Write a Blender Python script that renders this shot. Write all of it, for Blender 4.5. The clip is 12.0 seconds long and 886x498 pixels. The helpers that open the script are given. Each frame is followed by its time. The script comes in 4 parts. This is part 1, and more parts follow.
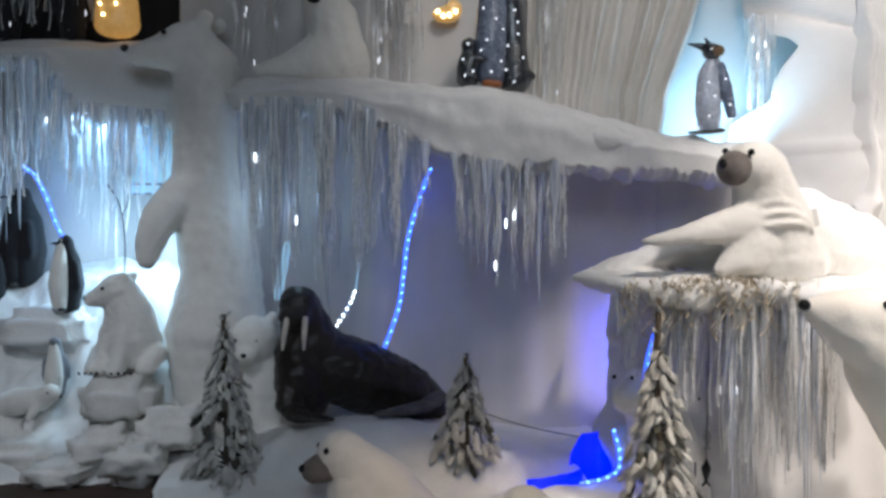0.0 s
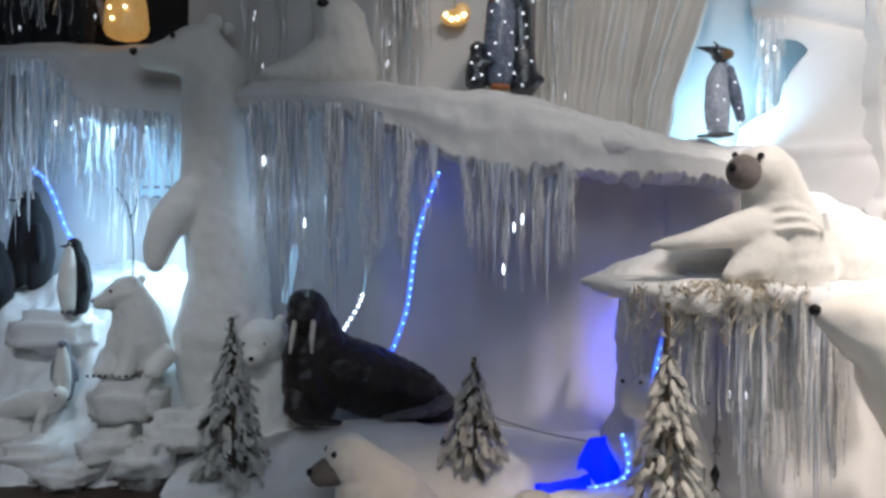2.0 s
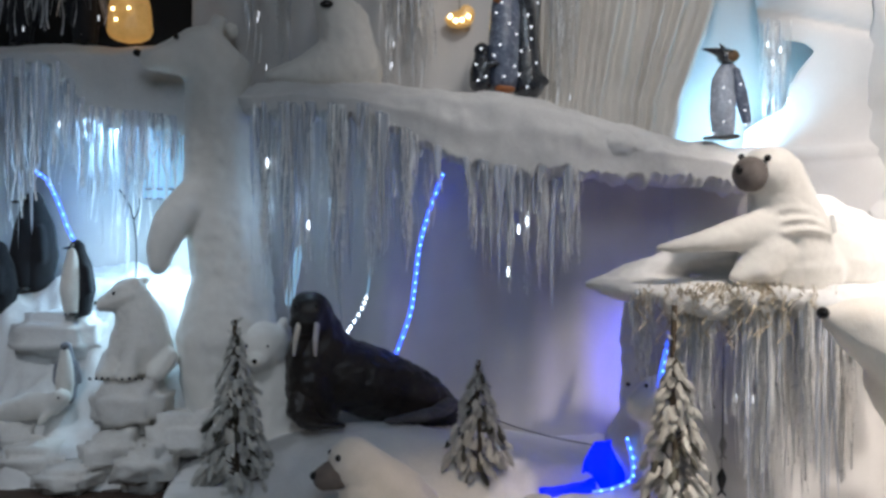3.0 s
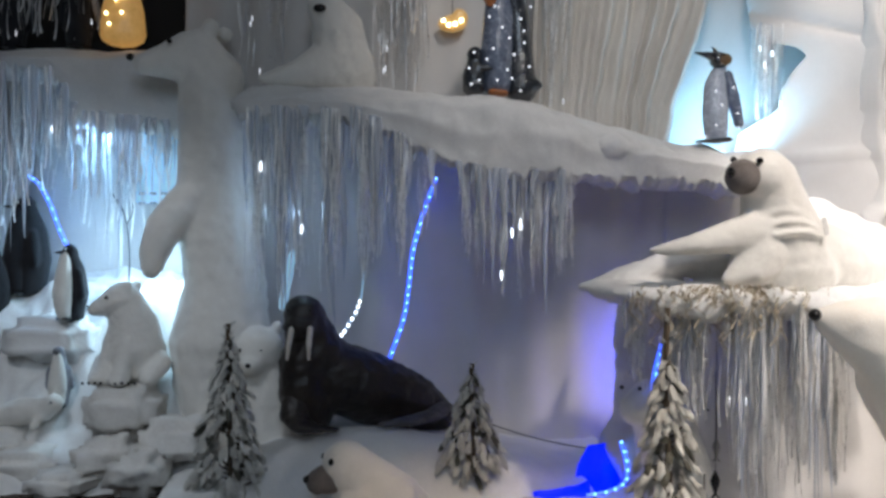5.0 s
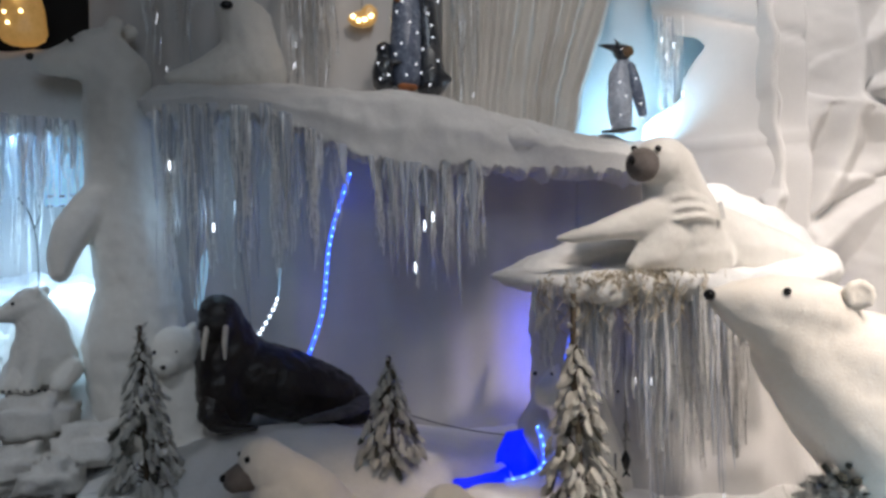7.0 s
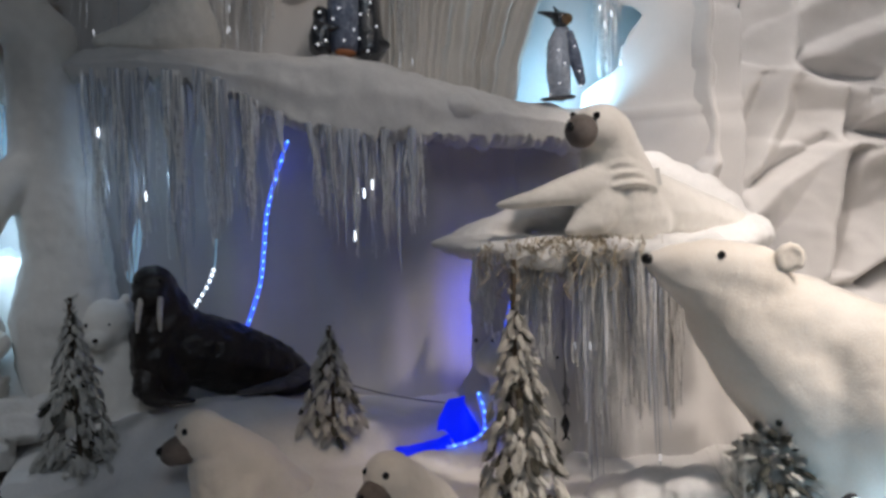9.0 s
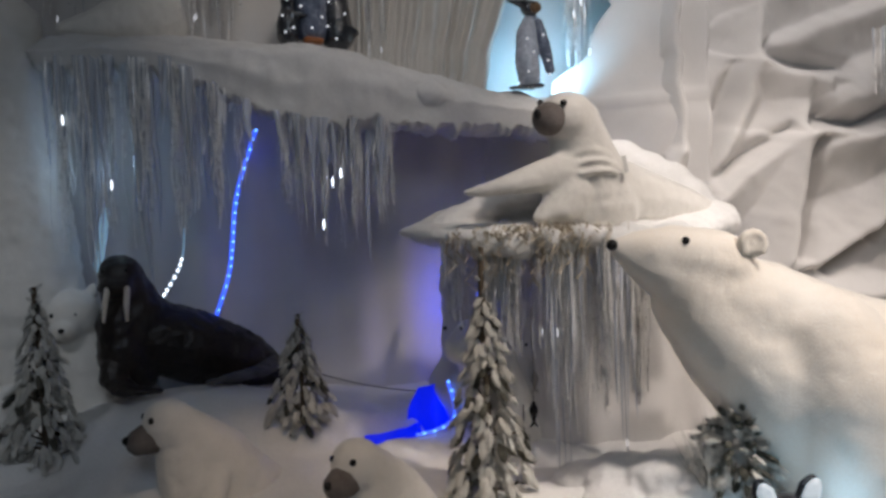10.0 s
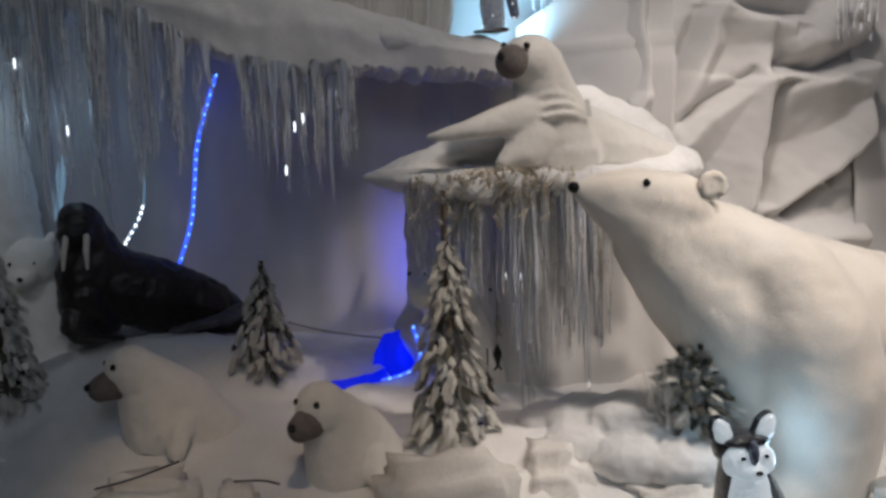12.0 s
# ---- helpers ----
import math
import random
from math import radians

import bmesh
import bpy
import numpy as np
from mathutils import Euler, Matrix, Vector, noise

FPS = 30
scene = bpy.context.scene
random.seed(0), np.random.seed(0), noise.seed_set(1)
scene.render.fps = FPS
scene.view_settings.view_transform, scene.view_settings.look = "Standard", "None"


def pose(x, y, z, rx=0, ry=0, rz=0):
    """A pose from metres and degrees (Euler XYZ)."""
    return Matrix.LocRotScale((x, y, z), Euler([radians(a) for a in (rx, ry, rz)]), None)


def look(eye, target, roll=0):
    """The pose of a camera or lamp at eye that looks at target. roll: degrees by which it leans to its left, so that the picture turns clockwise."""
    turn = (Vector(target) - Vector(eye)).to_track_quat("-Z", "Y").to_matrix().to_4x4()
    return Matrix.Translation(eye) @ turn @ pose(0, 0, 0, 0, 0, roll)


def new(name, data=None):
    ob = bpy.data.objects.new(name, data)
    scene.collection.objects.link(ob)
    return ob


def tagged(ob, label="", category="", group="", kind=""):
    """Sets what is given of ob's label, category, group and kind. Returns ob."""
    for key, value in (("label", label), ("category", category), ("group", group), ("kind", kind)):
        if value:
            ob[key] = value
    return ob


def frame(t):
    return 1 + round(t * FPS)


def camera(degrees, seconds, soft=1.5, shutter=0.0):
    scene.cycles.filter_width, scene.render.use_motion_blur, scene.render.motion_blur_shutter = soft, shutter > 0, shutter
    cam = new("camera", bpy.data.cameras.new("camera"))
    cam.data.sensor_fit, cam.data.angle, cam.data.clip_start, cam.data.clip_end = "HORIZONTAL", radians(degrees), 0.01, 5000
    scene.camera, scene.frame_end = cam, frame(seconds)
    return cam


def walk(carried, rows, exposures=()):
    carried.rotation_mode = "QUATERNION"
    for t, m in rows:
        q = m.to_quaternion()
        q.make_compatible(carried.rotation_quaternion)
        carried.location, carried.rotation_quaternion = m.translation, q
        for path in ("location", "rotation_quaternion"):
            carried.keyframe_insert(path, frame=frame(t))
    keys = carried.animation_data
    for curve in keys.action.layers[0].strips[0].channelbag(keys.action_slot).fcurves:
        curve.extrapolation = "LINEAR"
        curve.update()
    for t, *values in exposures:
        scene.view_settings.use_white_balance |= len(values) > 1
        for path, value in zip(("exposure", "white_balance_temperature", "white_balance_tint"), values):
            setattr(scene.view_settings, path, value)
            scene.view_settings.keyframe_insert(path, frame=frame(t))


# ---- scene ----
# Camera: a nearly fixed stand in front of the display, panning right and down.
cam = camera(55.05, 12.0, soft=3.1)
PATH = [
    (0, (-0.000, 0.000, 1.550), 0.00, -1.00, 0.00),
    (0.5, (-0.009, 0.007, 1.556), 0.08, -1.02, -0.02),
    (1, (-0.007, 0.009, 1.550), 0.23, -0.93, 0.03),
    (1.5, (-0.010, 0.010, 1.554), 0.27, -0.96, 0.05),
    (2, (-0.008, 0.005, 1.554), 0.43, -0.82, 0.10),
    (2.5, (-0.012, 0.016, 1.551), 0.47, -0.75, 0.14),
    (3, (-0.019, 0.024, 1.552), 0.57, -0.64, 0.16),
    (5, (-0.008, 0.025, 1.541), 0.28, -0.25, 0.05),
    (5.5, (0.003, 0.014, 1.541), -0.38, -0.27, -0.09),
    (6, (0.035, -0.002, 1.531), -1.32, -0.20, -0.44),
    (6.5, (0.067, -0.017, 1.531), -2.70, -0.39, -1.13),
    (7, (0.092, -0.016, 1.524), -4.10, -0.55, -1.65),
    (9, (0.095, 0.006, 1.494), -8.05, -2.41, -1.97),
    (9.5, (0.122, 0.006, 1.481), -8.74, -2.67, -2.11),
    (10, (0.135, -0.004, 1.471), -9.53, -2.95, -2.08),
    (10.5, (0.154, -0.008, 1.463), -10.30, -3.64, -2.15),
    (11, (0.154, -0.004, 1.445), -10.87, -4.49, -2.15),
    (11.5, (0.154, 0.002, 1.441), -11.05, -5.51, -2.10),
    (12, (0.166, -0.006, 1.424), -11.37, -6.03, -2.25),
]


def ahead(eye, yaw, pitch):
    c = math.cos(radians(pitch))
    return (eye[0] - math.sin(radians(yaw)) * c, eye[1] + math.cos(radians(yaw)) * c, eye[2] + math.sin(radians(pitch)))


walk(cam, [(t, look(eye, ahead(eye, yaw, pitch), roll)) for t, eye, yaw, pitch, roll in PATH],
     exposures=[(0, -0.02, 6250, 14), (3, -0.04, 6250, 14), (5, -0.10, 6280, 14), (7, -0.30, 6400, 15), (9, -0.68, 6450, 16), (10.5, -0.86, 6450, 16), (12, -1.04, 6450, 16)])

# ---- light ----
world = bpy.data.worlds.new("shop_interior")
scene.world = world
world.use_nodes = True
world.node_tree.nodes["Background"].inputs[0].default_value = (0.70, 0.85, 1.0, 1)
world.node_tree.nodes["Background"].inputs[1].default_value = 0.03


def lamp(name, kind, eye, target, watts, colour, size=0.3, spread=180, size_y=None):
    data = bpy.data.lights.new(name, kind)
    data.energy, data.color = watts, colour
    if kind == "AREA":
        data.size, data.spread = size, radians(spread)
        if size_y:
            data.shape, data.size_y = "RECTANGLE", size_y
    elif kind == "SPOT":
        data.shadow_soft_size, data.spot_size, data.spot_blend = size, radians(spread), 0.6
    else:
        data.shadow_soft_size = size
    ob = new(name, data)
    ob.matrix_world = look(eye, target)
    return ob


# Shop ceiling: one warm spot over the right of the display, one dim even panel.
lamp("ceiling_spot", "SPOT", (2.35, 1.5, 4.45), (1.95, 3.50, 1.22), 580, (1.0, 0.90, 0.78), 0.12, 42)
# Unseen fill spots, added to brighten drape, shelf, cave, front snow and bear.
lamp("fill_spot_drape", "SPOT", (1.5, 2.3, 4.5), (2.70, 4.15, 2.0), 330, (1.0, 0.95, 0.88), 0.12, 52)
lamp("fill_spot_shelf", "SPOT", (0.9, 2.0, 4.5), (0.8, 4.5, 2.75), 135, (1.0, 0.94, 0.86), 0.15, 54)
lamp("fill_spot_cave", "SPOT", (-2.3, 1.6, 4.3), (-1.90, 4.35, 1.0), 150, (0.86, 0.94, 1.0), 0.12, 34)
lamp("ceiling_panel", "AREA", (0.2, -1.6, 4.3), (0.2, 4.8, 1.4), 80, (0.72, 0.87, 1.0), 2.2)
lamp("fill_spot_front", "SPOT", (0.35, 0.9, 4.4), (0.30, 3.08, 0.3), 250, (1.0, 0.76, 0.52), 0.10, 27)
lamp("fill_spot_bear", "SPOT", (3.9, 0.7, 4.3), (2.36, 3.00, 0.45), 680, (1.0, 0.93, 0.84), 0.16, 37)
# Cold floodlights hidden in the cave and in the niche.
lamp("cave_floodlight", "AREA", (-1.57, 4.84, 1.60), (-1.95, 4.95, 1.12), 8, (0.50, 0.80, 1.0), 0.16)
lamp("cave_top_light", "AREA", (-2.05, 4.95, 2.2), (-2.05, 5.35, 1.4), 5.0, (0.30, 0.62, 1.0), 0.3)
lamp("niche_light", "AREA", (1.56, 4.60, 2.12), (1.60, 5.0, 2.5), 6, (0.34, 0.72, 1.0), 0.14)
lamp("husky_glow", "POINT", (1.86, 2.56, 0.36), (0, 0, 0), 2.4, (0.50, 0.80, 1.0), 0.06)
# Blue light rope bundles.
BLUE = (0.02, 0.06, 1.0)
lamp("blue_bundle", "POINT", (0.78, 4.22, 0.44), (0, 0, 0), 0.9, BLUE, 0.04)
lamp("blue_bundle_upper", "AREA", (1.03, 4.71, 0.88), (0.98, 5.0, 0.88), 1.7, BLUE, 0.05, 180, 0.5)
lamp("blue_rope_top", "POINT", (-0.10, 4.75, 1.80), (0, 0, 0), 0.09, BLUE, 0.03)
lamp("cold_strip_light", "POINT", (-0.78, 4.44, 1.72), (0, 0, 0), 1.3, (0.50, 0.78, 1.0), 0.05)

# ---- materials ----


def material(name, colour, rough=0.7, second=None, scale=8.0, bump=0.2, fine=120.0, metal=0.0, sheen=0.0, spec=0.4, alpha=1.0,
             transmission=0.0, subsurface=0.0, per_piece=0.0, stretch=(1, 1, 1), emit=None, glow=0.0, coat=0.0):
    """A surface with a broad stain, a fine grain and a relief from both."""
    m = bpy.data.materials.new(name)
    m.use_nodes = True
    t = m.node_tree
    n, link = t.nodes, t.links
    b = n["Principled BSDF"]
    second = second or tuple(c * 0.82 for c in colour)
    coords = n.new("ShaderNodeTexCoord")
    mapping = n.new("ShaderNodeMapping")
    mapping.inputs["Scale"].default_value = stretch
    link.new(coords.outputs["Object"], mapping.inputs["Vector"])
    broad, grain = n.new("ShaderNodeTexNoise"), n.new("ShaderNodeTexNoise")
    for tex, s, d in ((broad, scale, 5), (grain, fine, 3)):
        tex.inputs["Scale"].default_value, tex.inputs["Detail"].default_value = s, d
        link.new(mapping.outputs[0], tex.inputs["Vector"])
    both = n.new("ShaderNodeMix")
    both.inputs["Factor"].default_value = 0.4
    link.new(broad.outputs["Fac"], both.inputs[2])
    link.new(grain.outputs["Fac"], both.inputs[3])
    ramp = n.new("ShaderNodeValToRGB")
    ramp.color_ramp.elements[0].position, ramp.color_ramp.elements[1].position = 0.34, 0.66
    ramp.color_ramp.elements[0].color, ramp.color_ramp.elements[1].color = (*second, 1), (*colour, 1)
    link.new(both.outputs[0], ramp.inputs[0])
    out = ramp.outputs[0]
    if per_piece:
        info, hsv, vary = n.new("ShaderNodeObjectInfo"), n.new("ShaderNodeHueSaturation"), n.new("ShaderNodeMapRange")
        vary.inputs["To Min"].default_value, vary.inputs["To Max"].default_value = 1 - per_piece, 1 + per_piece
        link.new(info.outputs["Random"], vary.inputs["Value"])
        link.new(vary.outputs[0], hsv.inputs["Value"])
        link.new(out, hsv.inputs["Color"])
        out = hsv.outputs[0]
    link.new(out, b.inputs["Base Color"])
    rr = n.new("ShaderNodeMapRange")
    rr.inputs["To Min"].default_value, rr.inputs["To Max"].default_value = max(rough - 0.12, 0.02), min(rough + 0.12, 1)
    link.new(broad.outputs["Fac"], rr.inputs["Value"])
    link.new(rr.outputs[0], b.inputs["Roughness"])
    if bump:
        relief = n.new("ShaderNodeBump")
        relief.inputs["Strength"].default_value, relief.inputs["Distance"].default_value = bump, 0.01
        link.new(both.outputs[0], relief.inputs["Height"])
        link.new(relief.outputs[0], b.inputs["Normal"])
    for key, value in (("Metallic", metal), ("Sheen Weight", sheen), ("Specular IOR Level", spec), ("Alpha", alpha), ("Transmission Weight", transmission),
                       ("Subsurface Weight", subsurface), ("Coat Weight", coat)):
        b.inputs[key].default_value = value
    if subsurface:
        b.inputs["Subsurface Radius"].default_value = (0.03, 0.03, 0.03)
    if emit:
        b.inputs["Emission Color"].default_value, b.inputs["Emission Strength"].default_value = (*emit, 1), glow
    return m


SNOW = material("cotton_snow", (0.84, 0.83, 0.81), 0.9, (0.74, 0.73, 0.71), 5, 0.3, 70, sheen=0.3, spec=0.15)
FOAM = material("carved_foam_block", (0.83, 0.81, 0.77), 0.85, (0.70, 0.67, 0.62), 9, 0.5, 60, spec=0.2, per_piece=0.06)
CLOTH = material("white_fleece_cloth", (0.72, 0.70, 0.68), 0.92, (0.62, 0.60, 0.58), 3, 0.25, 180, sheen=0.4, spec=0.1)
PLEATED = material("gathered_satin_cloth", (0.74, 0.71, 0.66), 0.6, (0.60, 0.57, 0.52), 4, 0.15, 150, sheen=0.2, spec=0.3)
PLUSH = material("white_plush_fur", (0.86, 0.83, 0.77), 0.95, (0.78, 0.75, 0.69), 14, 0.35, 160, sheen=0.6, spec=0.1)
CREAM = material("cream_plush_fur", (0.90, 0.86, 0.79), 0.95, (0.84, 0.76, 0.65), 3.5, 0.35, 110, sheen=0.6, spec=0.1)
MUZZLE = material("taupe_muzzle_plush", (0.22, 0.195, 0.18), 0.9, (0.14, 0.12, 0.108), 20, 0.5, 150, sheen=0.12, spec=0.1)
BLACK = material("black_bead_plastic", (0.012, 0.011, 0.011), 0.25, None, 30, 0.05, 200, spec=0.5)
HIDE = material("dark_brown_walrus_hide", (0.030, 0.020, 0.015), 0.40, (0.008, 0.006, 0.006), 7, 0.7, 55, spec=0.5, sheen=0.05)
HIDE_PALE = material("worn_grey_flipper_hide", (0.13, 0.12, 0.12), 0.6, (0.05, 0.045, 0.045), 16, 0.6, 90)
IVORY = material("ivory_plastic", (0.85, 0.80, 0.72), 0.35, (0.70, 0.62, 0.52), 20, 0.1, 100)
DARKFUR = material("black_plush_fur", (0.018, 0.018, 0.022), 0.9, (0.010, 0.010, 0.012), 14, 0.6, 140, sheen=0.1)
GREYFUR = material("grey_plush_fur", (0.30, 0.32, 0.36), 0.9, (0.18, 0.19, 0.22), 14, 0.6, 140, sheen=0.3)
ACRYLIC_DARK = material("black_clear_acrylic", (0.03, 0.035, 0.045), 0.2, (0.015, 0.018, 0.025), 30, 0.8, 60, spec=0.8, coat=0.6)
ACRYLIC_GREY = material("smoky_acrylic", (0.20, 0.24, 0.32), 0.25, (0.11, 0.13, 0.19), 30, 0.8, 60, spec=0.8, coat=0.5)
ACRYLIC_WHITE = material("frosted_white_acrylic", (0.62, 0.68, 0.78), 0.25, (0.42, 0.48, 0.58), 30, 0.8, 60, spec=0.8, coat=0.5)
ACRYLIC_LIT = material("lit_white_acrylic", (0.8, 0.84, 0.86), 0.3, (0.6, 0.65, 0.7), 30, 0.8, 60, spec=0.8, emit=(0.75, 0.93, 1.0), glow=0.65)
ACRYLIC_WARM = material("warm_lit_acrylic", (0.75, 0.55, 0.25), 0.35, (0.55, 0.38, 0.15), 20, 0.6, 60, spec=0.6, emit=(1.0, 0.52, 0.12), glow=0.28)
STRIP = material("cold_lit_diffuser", (0.5, 0.65, 0.75), 0.4, None, 20, 0.2, 80, emit=(0.40, 0.75, 1.0), glow=0.45)
ORANGE = material("orange_acrylic", (0.42, 0.15, 0.05), 0.4, None, 20, 0.3, 80)
ICE = material("clear_icicle_plastic", (0.86, 0.90, 0.97), 0.3, (0.78, 0.83, 0.92), 14, 0.12, 60, spec=0.7, alpha=0.55, per_piece=0.15)
TINSEL = material("silver_tinsel", (0.90, 0.89, 0.87), 0.30, (0.66, 0.65, 0.63), 40, 0.2, 160, metal=0.2, per_piece=0.3)
FROST = material("flocked_needles", (0.80, 0.79, 0.75), 0.9, (0.44, 0.43, 0.38), 45, 0.6, 160, spec=0.1, per_piece=0.18)
GREEN = material("dark_needles", (0.16, 0.155, 0.12), 0.8, (0.030, 0.028, 0.022), 40, 0.4, 160, per_piece=0.3)
BARK = material("brown_trunk", (0.10, 0.075, 0.05), 0.85, None, 20, 0.6, 90)
FLOOR = material("dark_brown_floorboard", (0.085, 0.052, 0.036), 0.55, (0.050, 0.030, 0.021), 4, 0.15, 60, stretch=(1, 6, 1))
BROWN = material("brown_stage_carpet", (0.075, 0.048, 0.035), 0.95, (0.050, 0.032, 0.024), 5, 0.5, 180)
DARKWALL = material("black_stage_cloth", (0.022, 0.019, 0.017), 0.9, None, 3, 0.2, 90)
PAINT = material("shop_wall_paint", (0.55, 0.53, 0.50), 0.8, (0.50, 0.48, 0.45), 2, 0.05, 60)
CABLE = material("black_cable_rubber", (0.02, 0.02, 0.02), 0.5, None, 20, 0.1, 90)
PAPER = material("white_paper_tag", (0.80, 0.79, 0.75), 0.7, None, 12, 0.05, 90)
TUBE = material("clear_light_rope", (0.25, 0.35, 0.75), 0.3, None, 20, 0.1, 90, spec=0.6, emit=(0.03, 0.10, 1.0), glow=2.6)
# Blue rope light falling on snow, put into a glowing colour.
BLUE_GLOW = material("blue_rope_light_glow", (0.02, 0.05, 0.6), 0.4, (0.01, 0.03, 0.4), 12, 0.3, 60, emit=(0.0, 0.012, 1.0), glow=1.0)
LED_BLUE = material("blue_led", (0.2, 0.4, 1.0), 0.3, None, 20, 0, 90, emit=(0.10, 0.32, 1.0), glow=7)
LED_WHITE = material("white_led", (1, 1, 1), 0.3, None, 20, 0, 90, emit=(0.80, 0.92, 1.0), glow=5)
LED_SOFT = material("small_white_led", (1, 1, 1), 0.3, None, 20, 0, 90, emit=(0.88, 0.94, 1.0), glow=1.3)
LED_WARM = material("warm_led", (1, 0.8, 0.5), 0.3, None, 20, 0, 90, emit=(1.0, 0.80, 0.42), glow=9)

# ---- building helpers ----


def thing(name, base, label, category, group="", kind=""):
    ob = new(name)
    ob.location, ob.empty_display_size = base, 0.1
    return tagged(ob, label, category, group, kind)


def origin(ob):
    p = Vector((0, 0, 0))
    while ob:
        p, ob = p + ob.location, ob.parent
    return p


def part(name, bm, mat, parent=None, label="", smooth=True):
    """Links a bmesh in world coordinates as one mesh object under parent."""
    me = bpy.data.meshes.new(name)
    if parent:
        bmesh.ops.translate(bm, verts=bm.verts, vec=-origin(parent))
    bmesh.ops.recalc_face_normals(bm, faces=bm.faces)
    for f in bm.faces:
        f.smooth = smooth
    bm.to_mesh(me)
    bm.free()
    for one in (mat if isinstance(mat, (list, tuple)) else [mat]):
        me.materials.append(one)
    ob = new(name, me)
    ob.parent = parent
    return tagged(ob, label)


def ball(bm, at, radii, turn=(0, 0, 0), detail=2):
    r = (radii,) * 3 if isinstance(radii, (int, float)) else radii
    m = pose(*at, *turn) @ Matrix.Diagonal((*r, 1))
    bmesh.ops.create_icosphere(bm, subdivisions=detail, radius=1, matrix=m)


def limb(bm, *stops):
    """Overlapping balls along a line of (x, y, z, radius) or (x, y, z, rx, ry, rz)."""
    full = [s if len(s) == 6 else (*s[:3], s[3], s[3], s[3]) for s in stops]
    for a, b in zip(full, full[1:]):
        a, b = np.array(a), np.array(b)
        steps = max(2, int(np.linalg.norm(b[:3] - a[:3]) / (0.35 * min(a[3:].min(), b[3:].min()))))
        for i in range(steps + 1):
            p = a + (b - a) * i / steps
            ball(bm, p[:3], tuple(p[3:]))


def soften(ob, voxel, rounds=10, fuzz=0.006, size=0.05):
    """Melts the overlapping forms of a mesh into one stuffed skin."""
    mod = ob.modifiers.new("melt", "REMESH")
    mod.mode, mod.voxel_size, mod.use_smooth_shade = "VOXEL", voxel, True
    mod = ob.modifiers.new("round", "SMOOTH")
    mod.factor, mod.iterations = 0.5, rounds
    if fuzz:
        tex = bpy.data.textures.new("clumps", "CLOUDS")
        tex.noise_scale, tex.noise_depth = size, 3
        mod = ob.modifiers.new("fuzz", "DISPLACE")
        mod.texture, mod.strength, mod.mid_level, mod.texture_coords = tex, fuzz * 2, 0.5, "LOCAL"
    return ob


def stuffed(name, mat, parent, voxel, fill, label="", rounds=10, fuzz=0.006, size=0.05):
    bm = bmesh.new()
    fill(bm)
    return soften(part(name, bm, mat, parent, label), voxel, rounds, fuzz, size)


def dot(name, at, r, mat, parent, label="", detail=2, turn=(0, 0, 0)):
    bm = bmesh.new()
    ball(bm, at, r, turn, detail)
    return part(name, bm, mat, parent, label)


def sheet(name, nu, nv, spot, mat, parent=None, thick=0.012, label=""):
    """A cloth of nu by nv cells; spot(u, v) gives its place, u and v from 0 to 1."""
    me = bpy.data.meshes.new(name)
    verts = [spot(i / nu, j / nv) for j in range(nv + 1) for i in range(nu + 1)]
    if parent:
        o = origin(parent)
        verts = [tuple(Vector(p) - o) for p in verts]
    faces = [(j * (nu + 1) + i, j * (nu + 1) + i + 1, (j + 1) * (nu + 1) + i + 1, (j + 1) * (nu + 1) + i) for j in range(nv) for i in range(nu)]
    me.from_pydata(verts, [], faces)
    me.polygons.foreach_set("use_smooth", [True] * len(me.polygons))
    me.materials.append(mat)
    ob = new(name, me)
    ob.parent = parent
    if thick:
        mod = ob.modifiers.new("thickness", "SOLIDIFY")
        mod.thickness, mod.offset = thick, 0
    return tagged(ob, label)


def lump(p, scale, depth=3):
    return noise.fractal(Vector(p) * scale, 1.0, 2.0, depth)


def lerp(x, stops):
    return float(np.interp(x, [s[0] for s in stops], [s[1] for s in stops]))


def rope(name, pts, radius, mat, parent=None, label=""):
    """A round line through points, as a mesh tube."""
    bm = bmesh.new()
    rings = []
    pts = [Vector(p) for p in pts]
    for i, p in enumerate(pts):
        way = (pts[min(i + 1, len(pts) - 1)] - pts[max(i - 1, 0)]).normalized()
        side = way.cross(Vector((0.3, 1, 0.1))).normalized()
        up = way.cross(side)
        rings.append([bm.verts.new(p + radius * (side * math.cos(a) + up * math.sin(a))) for a in [k * math.tau / 6 for k in range(6)]])
    for a, b in zip(rings, rings[1:]):
        for k in range(6):
            bm.faces.new((a[k], a[(k + 1) % 6], b[(k + 1) % 6], b[k]))
    bm.faces.new(rings[0]), bm.faces.new(rings[-1][::-1])
    return part(name, bm, mat, parent, label)


def through_stops(stops, n):
    """n + 1 points on a soft curve through the stops."""
    pts = [Vector(s) for s in stops]
    pts = [pts[0] * 2 - pts[1]] + pts + [pts[-1] * 2 - pts[-2]]
    out = []
    for i in range(n + 1):
        s = i / n * (len(pts) - 3)
        k = min(int(s), len(pts) - 4)
        f = s - k
        a, b, c, d = pts[k:k + 4]
        out.append(0.5 * (2 * b + (c - a) * f + (2 * a - 5 * b + 4 * c - d) * f * f + (3 * b - a - 3 * c + d) * f ** 3))
    return out

# ---- the setting ----


